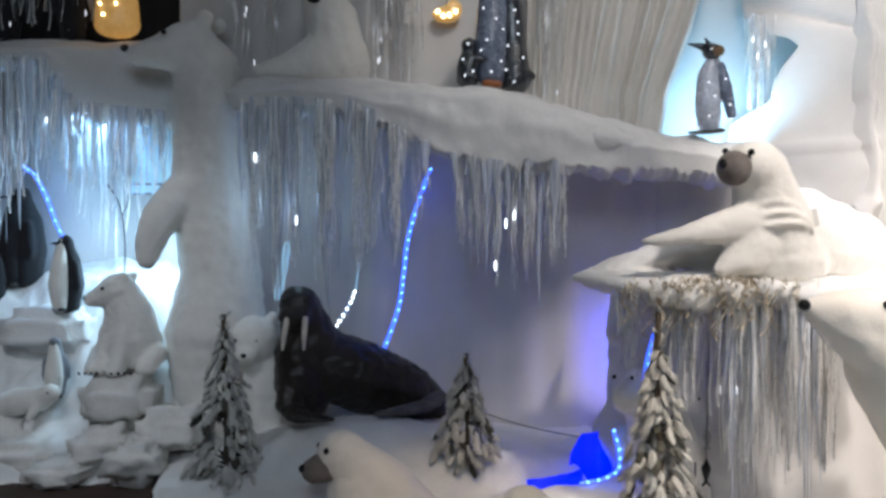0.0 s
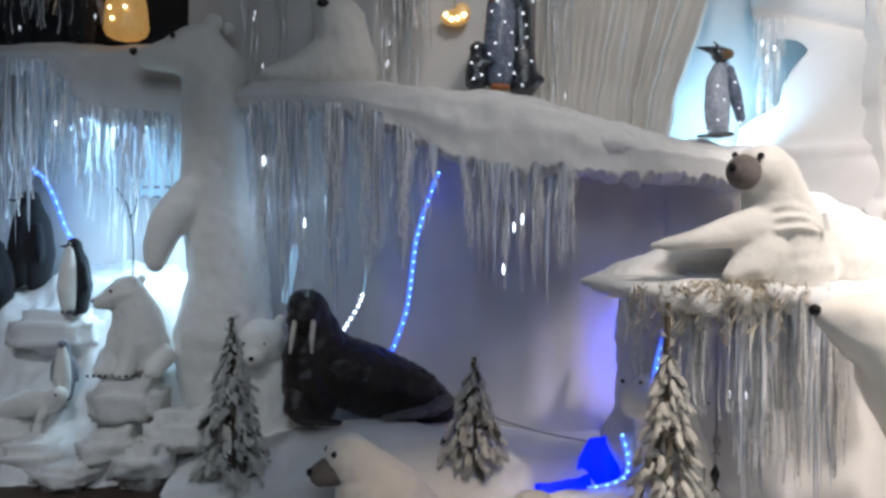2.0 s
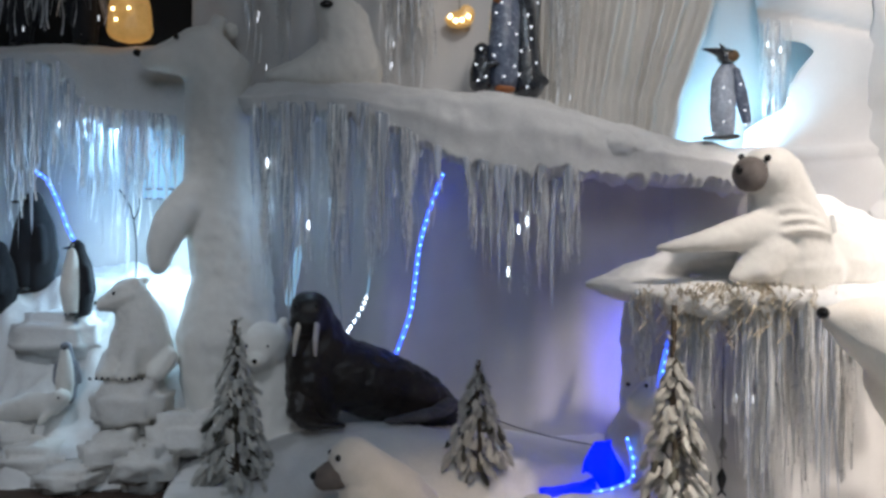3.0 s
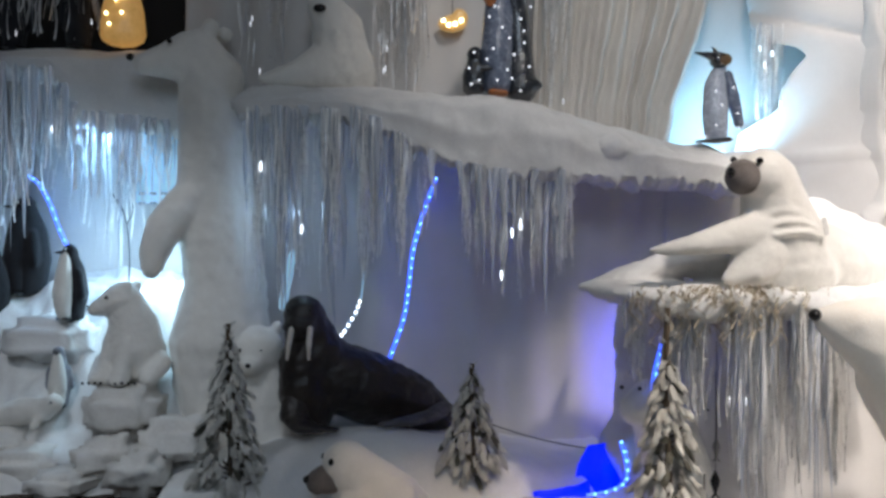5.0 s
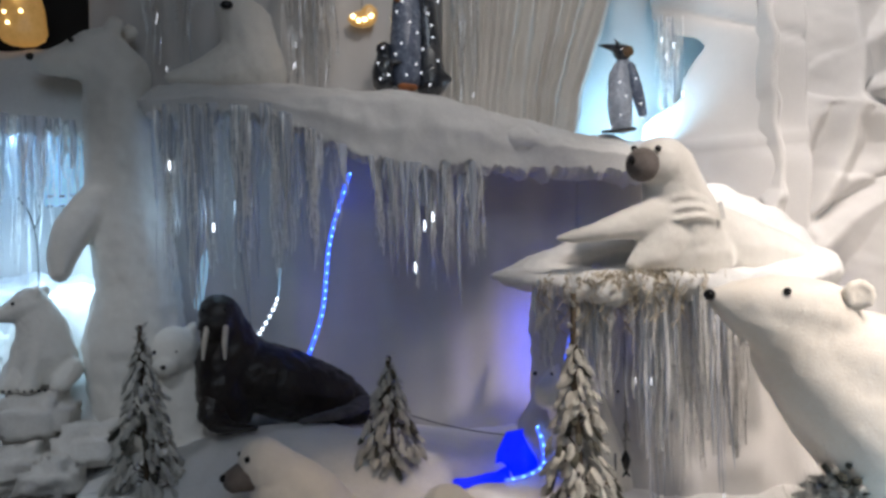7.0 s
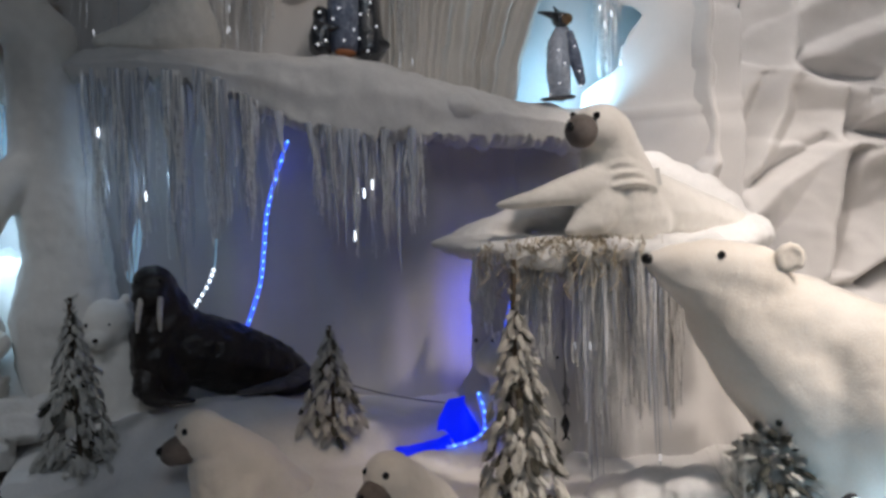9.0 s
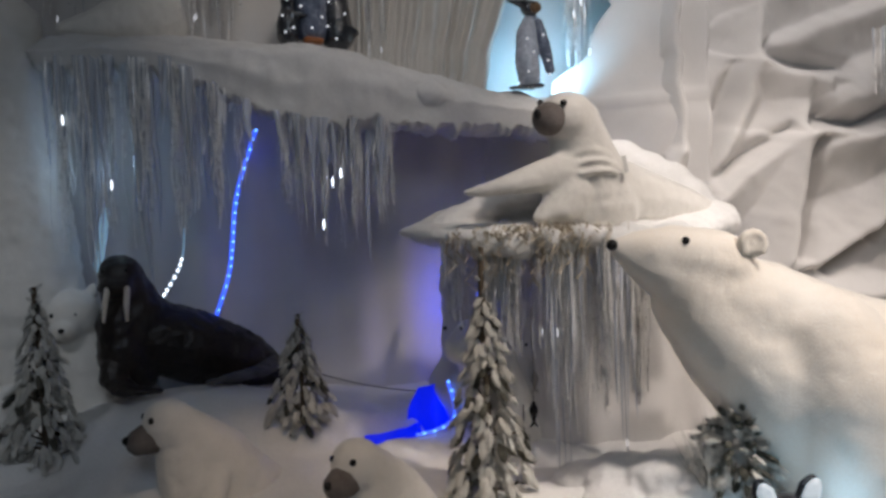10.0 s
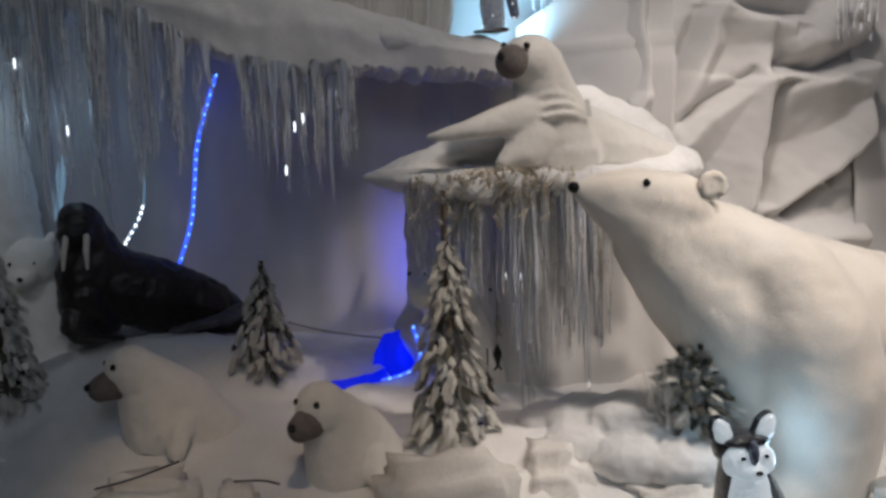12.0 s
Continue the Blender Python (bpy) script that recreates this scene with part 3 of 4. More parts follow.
def fill_tail(bm):
    limb(bm, (-0.03, 4.50, 0.68, 0.045), (-0.09, 4.38, 0.665, 0.06, 0.05, 0.032), (-0.20, 4.27, 0.66, 0.07, 0.05, 0.026), (-0.32, 4.21, 0.655, 0.04, 0.03, 0.014))


stuffed("body", HIDE, walrus, 0.013, fill_walrus, rounds=8, fuzz=0.010, size=0.05)
stuffed("front_flipper", HIDE, walrus, 0.009, fill_flipper, "", 5, 0.006, 0.03)
stuffed("tail_flipper", HIDE_PALE, walrus, 0.009, fill_tail, "worn grey tail flipper", 5, 0.006, 0.03)
for x, lean in ((-0.772, -0.022), (-0.682, -0.006)):
    bm = bmesh.new()
    limb(bm, (x, 4.205, 1.13, 0.015), (x + lean * 0.5, 4.185, 1.06, 0.015), (x + lean, 4.195, 0.98, 0.008))
    soften(part("tusk", bm, IVORY, walrus, "ivory tusk"), 0.004, 3, 0)
for x in (-0.80, -0.69):
    dot("eye", (x, 4.248, 1.215), 0.008, BLACK, walrus)

shy_bear = thing("polar_bear", (-0.98, 4.62, 0.6), "white plush polar bear peering out beside the walrus", "plush bear")


def fill_shy(bm):
    ball(bm, (-1.0, 4.450, 0.985), (0.140, 0.13, 0.140), (0, 0, 0), 3)
    ball(bm, (-1.01, 4.340, 0.93), (0.065, 0.055, 0.05), (0, 0, 0), 3)
    limb(bm, (-0.96, 4.510, 0.92, 0.14), (-0.95, 4.530, 0.72, 0.19), (-0.95, 4.530, 0.52, 0.2))
    ball(bm, (-1.10, 4.490, 1.10), 0.036), ball(bm, (-0.90, 4.490, 1.11), 0.036)


stuffed("body", PLUSH, shy_bear, 0.012, fill_shy, rounds=6, fuzz=0.006, size=0.04)
for x in (-1.062, -0.955):
    dot("eye", (x, 4.340, 1.005), 0.011, BLACK, shy_bear)
dot("nose", (-1.01, 4.288, 0.935), (0.015, 0.012, 0.012), BLACK, shy_bear)

tall_bear = thing("polar_bear", (-1.27, 4.58, 0.6), "very tall white plush polar bear rearing on hind legs", "plush bear")


def fill_tall(bm):
    limb(bm, (-1.57, 4.38, 2.47, 0.06), (-1.47, 4.42, 2.49, 0.09), (-1.33, 4.50, 2.53, 0.15), (-1.25, 4.54, 2.42, 0.17))
    limb(bm, (-1.27, 4.55, 2.42, 0.17), (-1.26, 4.58, 2.1, 0.195), (-1.25, 4.60, 1.75, 0.215), (-1.20, 4.60, 1.32, 0.225), (-1.225, 4.58, 1.02, 0.275), (-1.22, 4.58, 0.82, 0.26), (-1.2, 4.58, 0.6, 0.23))
    limb(bm, (-1.36, 4.48, 1.78, 0.11), (-1.47, 4.42, 1.64, 0.10), (-1.515, 4.40, 1.52, 0.085), (-1.525, 4.38, 1.42, 0.06))
    ball(bm, (-1.24, 4.46, 2.68), 0.05), ball(bm, (-1.22, 4.64, 2.68), 0.05)


stuffed("body", PLUSH, tall_bear, 0.016, fill_tall, rounds=12, fuzz=0.008, size=0.06)
dot("nose", (-1.625, 4.355, 2.50), (0.022, 0.022, 0.020), BLACK, tall_bear)
dot("eye", (-1.415, 4.325, 2.575), 0.014, BLACK, tall_bear)

cub = thing("polar_bear", (-1.64, 4.42, 0.83), "white plush bear cub sitting upright on a snow block", "plush bear")


def fill_cub(bm):
    limb(bm, (-1.675, 4.38, 1.26, 0.095), (-1.74, 4.36, 1.235, 0.062), (-1.80, 4.345, 1.215, 0.038))
    limb(bm, (-1.66, 4.39, 1.24, 0.095), (-1.63, 4.42, 1.12, 0.13), (-1.63, 4.43, 1.0, 0.16), (-1.63, 4.44, 0.92, 0.17, 0.15, 0.10))
    for x, y in ((-1.735, 4.33), (-1.64, 4.29)):
        limb(bm, (x + 0.02, y + 0.04, 1.05, 0.055), (x, y, 0.93, 0.045), (x - 0.01, y - 0.02, 0.862, 0.052, 0.06, 0.032))
    for x in (-1.76, -1.50):
        limb(bm, (x, 4.40, 0.93, 0.07), (x - 0.01, 4.30, 0.865, 0.05, 0.07, 0.035))
    ball(bm, (-1.63, 4.34, 1.33), 0.027), ball(bm, (-1.62, 4.44, 1.33), 0.027)


stuffed("body", PLUSH, cub, 0.009, fill_cub, rounds=6, fuzz=0.005, size=0.03)
dot("nose", (-1.828, 4.335, 1.222), 0.012, BLACK, cub)
dot("eye", (-1.725, 4.298, 1.275), 0.009, BLACK, cub)
claws(cub, -1.815, 4.225, 0.855, 4, 0.03), claws(cub, -1.65, 4.222, 0.855, 4, 0.032)


def pup(name, at, turn, size, label):
    """A seal pup: head forward along its own -y, body lying back."""
    ob = thing(name, at, label, "plush seal", "white seal pups")
    m = Matrix.Translation(at) @ pose(0, 0, 0, 0, 0, turn) @ Matrix.Scale(size, 4)

    def place(*p):
        return tuple(m @ Vector(p))

    def fill(bm):
        limb(bm, (*place(0, 0, 0.315), 0.112 * size), (*place(0, 0.09, 0.24), 0.122 * size), (*place(0, 0.20, 0.13), 0.15 * size), (*place(0, 0.30, 0.0), 0.16 * size), (*place(0, 0.46, -0.08), 0.12 * size))
        limb(bm, (*place(0, 0.06, 0.2), 0.125 * size), (*place(0, 0.10, 0.06), 0.155 * size))
        for s in (-1, 1):
            limb(bm, (*place(0.11 * s, 0.16, 0.10), 0.06 * size), (*place(0.20 * s, 0.10, 0.0), 0.04 * size))
    stuffed("body", PLUSH, ob, 0.011, fill, rounds=8, fuzz=0.005, size=0.04)
    snout = stuffed("muzzle", MUZZLE, ob, 0.008, lambda bm: limb(bm, (*place(0, -0.066, 0.276), 0.070 * size), (*place(0, -0.118, 0.264), 0.056 * size)), "taupe muzzle", 2, 0.002, 0.02)
    dot("nose", place(0, -0.166, 0.276), 0.019 * size, BLACK, snout, "black nose")
    for s in (-1, 1):
        dot("eye", place(0.052 * s, -0.078, 0.352), 0.015 * size, BLACK, ob, "black bead eye")
    return ob


pup("seal_pup", (-0.43, 3.58, 0.30), -66, 1.0, "white plush seal pup looking aside below the walrus")
pup("seal_pup", (0.31, 3.18, 0.20), -46, 0.96, "white plush seal pup with a long whiskered taupe muzzle")

hidden_seal = thing("seal", (0.95, 3.98, 0.3), "white plush seal half hidden behind hanging icicles", "plush seal")


def fill_hidden(bm):
    limb(bm, (0.84, 3.86, 0.80, 0.075), (0.92, 3.90, 0.83, 0.11), (1.0, 3.95, 0.70, 0.15), (1.05, 3.98, 0.5, 0.18), (1.1, 4.0, 0.35, 0.18))


stuffed("body", PLUSH, hidden_seal, 0.013, fill_hidden, rounds=8, fuzz=0.006, size=0.05)
dot("eye", (0.775, 3.835, 0.905), 0.010, BLACK, hidden_seal), dot("eye", (0.845, 3.79, 0.907), 0.009, BLACK, hidden_seal)
dot("nose", (1.165, 3.86, 0.80), 0.008, BLACK, hidden_seal)

shelf_seal = thing("seal", (-0.65, 4.6, 2.37), "pale plush seal lying in shade on the snow shelf", "plush seal")


def fill_shelf_seal(bm):
    limb(bm, (-0.66, 4.55, 2.80, 0.10), (-0.60, 4.62, 2.70, 0.145), (-0.58, 4.64, 2.55, 0.16), (-0.66, 4.60, 2.50, 0.135), (-0.80, 4.52, 2.44, 0.08), (-0.95, 4.44, 2.40, 0.05, 0.05, 0.03))
    limb(bm, (-0.56, 4.66, 2.52, 0.16), (-0.50, 4.70, 2.46, 0.11))


stuffed("body", PLUSH, shelf_seal, 0.012, fill_shelf_seal, rounds=7, fuzz=0.006, size=0.04)
dot("nose", (-0.672, 4.452, 2.775), (0.035, 0.02, 0.022), BLACK, shelf_seal, "black nose")


def penguin(at, h, turn, label, coat, belly, bill=0.0, mat_beak=BLACK):
    """A stuffed penguin of height h that faces its own -y."""
    ob = thing("penguin", at, label, "plush penguin", "penguins in the cave")
    m = Matrix.Translation(at) @ pose(0, 0, 0, 0, 0, turn) @ Matrix.Scale(h, 4)

    def p(x, y, z, *r):
        return (*(m @ Vector((x, y, z))), *[k * h for k in r])

    stuffed("back", coat, ob, 0.03 * h, lambda bm: (limb(bm, p(0, 0.02, 0.10, 0.15), p(0, 0.03, 0.35, 0.185), p(0, 0.03, 0.62, 0.15), p(0, 0.0, 0.80, 0.105), p(0, -0.02, 0.90, 0.10)),
                                                     limb(bm, p(0.16, 0.02, 0.62, 0.045), p(0.2, 0.04, 0.32, 0.04)), limb(bm, p(-0.16, 0.02, 0.62, 0.045), p(-0.2, 0.04, 0.32, 0.04))), "", 5, 0.004, 0.03)
    stuffed("belly", belly, ob, 0.03 * h, lambda bm: limb(bm, p(0, -0.09, 0.10, 0.12), p(0, -0.10, 0.35, 0.155), p(0, -0.085, 0.62, 0.125), p(0, -0.075, 0.84, 0.075)), "pale belly", 4, 0.003, 0.03)
    for s in (-1, 1):
        dot("foot", p(0.07 * s, -0.10, 0.03)[:3], (0.06 * h, 0.10 * h, 0.03 * h), BLACK, ob)
        dot("eye", p(0.05 * s, -0.105, 0.92)[:3], 0.014 * h, IVORY if coat is DARKFUR else BLACK, ob)
    bm = bmesh.new()
    bmesh.ops.create_cone(bm, segments=8, radius1=0.03 * h, radius2=0.004 * h, depth=0.13 * h, cap_ends=True,
                          matrix=Matrix.Translation(p(0, -0.165, 0.88)[:3]) @ pose(0, 0, 0, 0, 0, turn) @ pose(0, 0, 0, 90))
    part("beak", bm, mat_beak, ob)
    return ob


def on_bank(x, y):
    return (x, y, bank_height(x, y) - 0.03)


penguin((-2.05, 4.64, 1.13), 0.42, -40, "black and white plush penguin standing on a snow block", DARKFUR, PLUSH)
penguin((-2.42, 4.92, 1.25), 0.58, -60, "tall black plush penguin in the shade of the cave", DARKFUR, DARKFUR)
penguin((-2.56, 4.80, 1.12), 0.42, -80, "black plush penguin with a white throat", DARKFUR, PLUSH)
penguin((-2.02, 4.42, 0.70), 0.32, 10, "grey and white plush penguin chick", GREYFUR, PLUSH)
small_seal = thing("seal", (-2.2, 4.36, 0.6), "small white plush seal lying on the snow bank", "plush seal")
stuffed("body", PLUSH, small_seal, 0.010, lambda bm: (limb(bm, (-2.32, 4.36, 0.66, 0.05), (-2.18, 4.36, 0.69, 0.075), (-2.06, 4.34, 0.70, 0.06), (-2.0, 4.32, 0.74, 0.05)), limb(bm, (-2.04, 4.32, 0.70, 0.03), (-2.08, 4.26, 0.63, 0.02))), "", 6, 0.004, 0.03)
dot("eye", (-1.995, 4.272, 0.75), 0.006, BLACK, small_seal)
penguin((-2.30, 4.18, 0.44), 0.26, -20, "small grey plush penguin chick on the snow", GREYFUR, PLUSH)

# ---- snow blocks ----


def snow_block(lo, hi, label, seed, turn=0.0, parent_kind="snow block", mat=FOAM, group="carved snow blocks"):
    """A hand-cut foam block: bevelled, uneven, with gouged sides."""
    bm = bmesh.new()
    size = [b - a for a, b in zip(lo, hi)]
    mid = Vector([(a + b) / 2 for a, b in zip(lo, hi)])
    bmesh.ops.create_cube(bm, size=1, matrix=Matrix.Diagonal((*size, 1)))
    bmesh.ops.bevel(bm, geom=bm.edges[:], offset=min(size) * 0.26, segments=3, affect="EDGES")
    bmesh.ops.subdivide_edges(bm, edges=[e for e in bm.edges if e.calc_length() > 0.05], cuts=4, use_grid_fill=True)
    for v in bm.verts:
        p = v.co + Vector((seed * 3.1, seed, 0))
        v.co += v.co.normalized() * (0.042 * lump(p, 6) + 0.020 * lump(p, 19))
        if abs(v.co.z) < size[2] * 0.42:
            groove = math.sin((v.co.x + v.co.y) * 60 + 4 * lump(p, 5))
            v.co -= Vector((v.co.x, v.co.y, 0)).normalized() * 0.010 * groove
        v.co.z = max(v.co.z, -size[2] / 2)
    m = Matrix.Translation(mid) @ pose(0, 0, 0, 0, 0, turn)
    bmesh.ops.transform(bm, matrix=m, verts=bm.verts)
    return tagged(part("snow_block", bm, mat), label, parent_kind, group)


UNDER_CUB = "white carved foam block under the sitting cub"
PILE = "rough white foam snow block in the stepped pile"
FRONT = "rough-cut cream foam snow block at the display's front"
snow_block((-1.83, 4.14, 0.58), (-1.45, 4.5, 0.835), UNDER_CUB, 1)
snow_block((-2.24, 4.08, 0.36), (-1.92, 4.36, 0.53), PILE, 2, 4)
snow_block((-1.96, 3.92, 0.36), (-1.70, 4.15, 0.47), PILE, 3, -8)
snow_block((-1.80, 4.02, 0.42), (-1.52, 4.26, 0.61), PILE, 4, 6)
snow_block((-1.58, 3.90, 0.36), (-1.34, 4.20, 0.57), PILE, 5, -5)
snow_block((-1.50, 4.12, 0.48), (-1.18, 4.40, 0.68), PILE, 6, 8)
snow_block((-2.42, 4.22, 0.40), (-2.1, 4.46, 0.60), PILE, 7, 10)
snow_block((-2.42, 4.56, 0.90), (-1.94, 4.82, 1.15), PILE, 8, -4, mat=SNOW)
snow_block((-1.36, 3.72, 0.10), (-0.86, 4.02, 0.42), "low snow-covered block beside the frosted tree", 9, 3, mat=SNOW)
snow_block((0.49, 2.84, 0.02), (0.98, 3.08, 0.34), FRONT, 10, 2)
snow_block((1.02, 2.92, 0.02), (1.34, 3.22, 0.30), FRONT, 11, -14)
snow_block((1.40, 2.78, 0.02), (1.74, 2.98, 0.17), FRONT, 12, 5)
snow_block((-0.50, 3.02, 0.02), (-0.14, 3.24, 0.335), FRONT, 13, 8)
snow_block((-0.12, 2.92, 0.02), (0.10, 3.14, 0.27), FRONT, 14, -6)
snow_block((2.22, 2.42, 0.02), (2.62, 2.66, 0.26), FRONT, 15, 6)

# ---- frosted trees ----


def tip_mesh(name, seed, mat):
    """A flocked branch tip, one long along x: a rough spindle with needles."""
    rnd = random.Random(seed)
    bm = bmesh.new()
    rings = []
    for x, r in ((0.0, 0.08), (0.22, 0.20), (0.55, 0.23), (0.82, 0.16), (1.0, 0.05)):
        rings.append([bm.verts.new((x + rnd.uniform(-.03, .03), r * rnd.uniform(0.7, 1.3) * math.cos(a), r * rnd.uniform(0.6, 1.1) * math.sin(a))) for a in [k * math.tau / 5 for k in range(5)]])
    for a, b in zip(rings, rings[1:]):
        for k in range(5):
            bm.faces.new((a[k], a[(k + 1) % 5], b[(k + 1) % 5], b[k]))
    for i in range(24):
        x, a = rnd.uniform(0.05, 0.95), rnd.uniform(0, math.tau)
        d = Vector((0.75, math.cos(a), math.sin(a))).normalized()
        o = Vector((x, 0, 0)) + 0.1 * d
        s = Vector((0, -math.sin(a), math.cos(a))) * 0.02
        bm.faces.new([bm.verts.new(o + s), bm.verts.new(o - s), bm.verts.new(o + d * rnd.uniform(0.22, 0.36))])
    me = bpy.data.meshes.new(name)
    bm.to_mesh(me)
    bm.free()
    me.materials.append(mat)
    return me


TIPS = [tip_mesh("branch_tip", s, FROST) for s in range(4)]
DARK_TIPS = [tip_mesh("branch_tip", 10 + s, GREEN) for s in range(2)]


def tip(parent, at, way, length, width, dark=False, rnd=random):
    ob = new("branch_tip", rnd.choice(DARK_TIPS if dark else TIPS))
    ob.parent = parent
    q = Vector(way).to_track_quat("X", "Z")
    ob.matrix_basis = Matrix.LocRotScale(Vector(at) - origin(parent), q, (length, width, width))
    return ob


def frosted_tree(at, h, radius, label, seed, count, leader, length):
    rnd = random.Random(seed)
    ob = thing("frosted_tree", at, label, "artificial tree", "frosted trees")
    stem = [(at[0] + 0.008 * math.sin(k), at[1], at[2] + h * k / 6) for k in range(7)]
    rope("trunk", stem, 0.012, BARK, ob)
    body = h * (1 - leader)
    for i in range(count):
        s = ((i + rnd.random()) / count) ** 1.25
        z = body * (0.02 + 0.98 * s)
        r = radius * (1 - s) ** 0.8 * rnd.uniform(0.55, 1.05) + 0.015
        a = i * 2.399 + rnd.uniform(-0.4, 0.4)
        droop = rnd.uniform(-2.4, -0.8)
        way = Vector((math.cos(a), math.sin(a), droop)).normalized()
        long = length * rnd.uniform(0.75, 1.25) * (0.65 + 0.35 * (1 - s))
        p = Vector((at[0] + r * math.cos(a), at[1] + r * math.sin(a), at[2] + z + 0.05)) - way * long * 0.35
        tip(ob, p, way, long, long * rnd.uniform(0.85, 1.15), rnd.random() < 0.07, rnd)
        if i % 2:
            q = Vector((at[0] + r * 0.45 * math.cos(a + 1), at[1] + r * 0.45 * math.sin(a + 1), at[2] + z))
            tip(ob, q, (math.cos(a + 1), math.sin(a + 1), -0.9), long, long, rnd.random() < 0.3, rnd)
        if i % 5 == 0:
            end = p - way * 0.02
            rope("branch", [(at[0], at[1], at[2] + z + 0.04), ((at[0] + end.x) / 2, (at[1] + end.y) / 2, at[2] + z + 0.06), tuple(end)], 0.004, BARK, ob)
    for i in range(9):
        z = body + (h - body) * i / 9
        a = i * 2.4
        tip(ob, (at[0], at[1], at[2] + z), (math.cos(a) * 0.6, math.sin(a) * 0.6, 0.5), length * 0.55, length * 0.45, False, rnd)
    return ob


frosted_tree((-1.01, 3.92, 0.36), 0.82, 0.165, "narrow frosted artificial fir beside the snow pile", 3, 150, 0.16, 0.078)
frosted_tree((0.11, 3.98, 0.46), 0.53, 0.155, "small frosted artificial fir beside the walrus", 4, 125, 0.20, 0.070)
frosted_tree((0.85, 3.33, 0.22), 1.08, 0.172, "tall frosted artificial fir with drooping flocked tips", 5, 165, 0.24, 0.088)

bush = thing("frosted_bush", (1.80, 3.05, 0.2), "dark frosted fir bush with matted grass before the bear", "artificial plant")
rnd = random.Random(8)
for i in range(210):
    a, b = rnd.uniform(0, math.tau), rnd.uniform(-0.6, 1)
    d = Vector((math.cos(a) * math.sqrt(1 - b * b), math.sin(a) * math.sqrt(1 - b * b), b))
    p = Vector((1.775, 3.0, 0.47)) + Vector((d.x * 0.125, d.y * 0.11, d.z * 0.27)) * rnd.uniform(0.4, 1)
    tip(bush, p, d + Vector((0, -0.2, -0.3)), 0.075 * rnd.uniform(0.7, 1.2), 0.07, i % 5 > 2, rnd)
bm = bmesh.new()
for i in range(260):
    x = rnd.uniform(1.60, 1.84)
    base = Vector((x, rnd.uniform(2.92, 3.06), 0.36))
    top = base + Vector((rnd.uniform(-0.12, 0.05), rnd.uniform(-0.03, 0.03), rnd.uniform(0.15, 0.52) * (0.5 + 0.5 * (x - 1.6) / 0.24)))
    s = Vector((0.0032, 0.001, 0))
    bm.faces.new([bm.verts.new(base - s), bm.verts.new(base + s), bm.verts.new(top)])
part("grass_tuft", bm, FROST, bush, "pale dry grass blades")

# ---- icicles and tinsel ----


def icicle_mesh(seed):
    """One icicle, hanging from 0 to -1, radius about 1."""
    rnd = random.Random(seed)
    bm = bmesh.new()
    rings, turns = [], rnd.uniform(0, 6)
    for z, r in ((0, 0.9), (-0.12, 1.0), (-0.32, 0.72), (-0.55, 0.66), (-0.78, 0.40), (-0.93, 0.22), (-1.0, 0.04)):
        ox, oy = 0.35 * math.sin(turns + z * 5), 0.3 * math.cos(turns + z * 4)
        rings.append([bm.verts.new((ox + r * rnd.uniform(0.75, 1.2) * math.cos(a), oy + 0.6 * r * rnd.uniform(0.75, 1.2) * math.sin(a), z)) for a in [k * math.tau / 6 for k in range(6)]])
    for a, b in zip(rings, rings[1:]):
        for k in range(6):
            bm.faces.new((a[k], b[k], b[(k + 1) % 6], a[(k + 1) % 6])).smooth = True
    me = bpy.data.meshes.new("icicle")
    bm.to_mesh(me)
    bm.free()
    me.materials.append(ICE)
    return me


ICICLES = [icicle_mesh(s) for s in range(6)]


def strands(name, parent, spots, mat, seed, label, curl=0.01):
    """Thin crinkled foil strips from (x, y, z, length) spots, in one mesh."""
    rnd = random.Random(seed)
    verts, faces = [], []
    o = origin(parent)
    for x, y, z, n in spots:
        w, ph = rnd.uniform(0.0016, 0.0052), rnd.uniform(0, 6)
        steps = max(3, int(n / 0.05))
        for k in range(steps + 1):
            s = k / steps
            cx = x + curl * math.sin(ph + s * 9) * s + rnd.uniform(-1, 1) * 0.0015
            cy = y + curl * math.cos(ph + s * 7) * s
            a = ph + s * 3
            verts += [(cx - w * math.cos(a) - o.x, cy - w * math.sin(a) - o.y, z - n * s - o.z), (cx + w * math.cos(a) - o.x, cy + w * math.sin(a) - o.y, z - n * s - o.z)]
            if k:
                b = len(verts)
                faces.append((b - 4, b - 3, b - 1, b - 2))
    me = bpy.data.meshes.new(name)
    me.from_pydata(verts, [], faces)
    me.materials.append(mat)
    ob = new(name, me)
    ob.parent = parent
    return tagged(ob, label, kind="stuff")


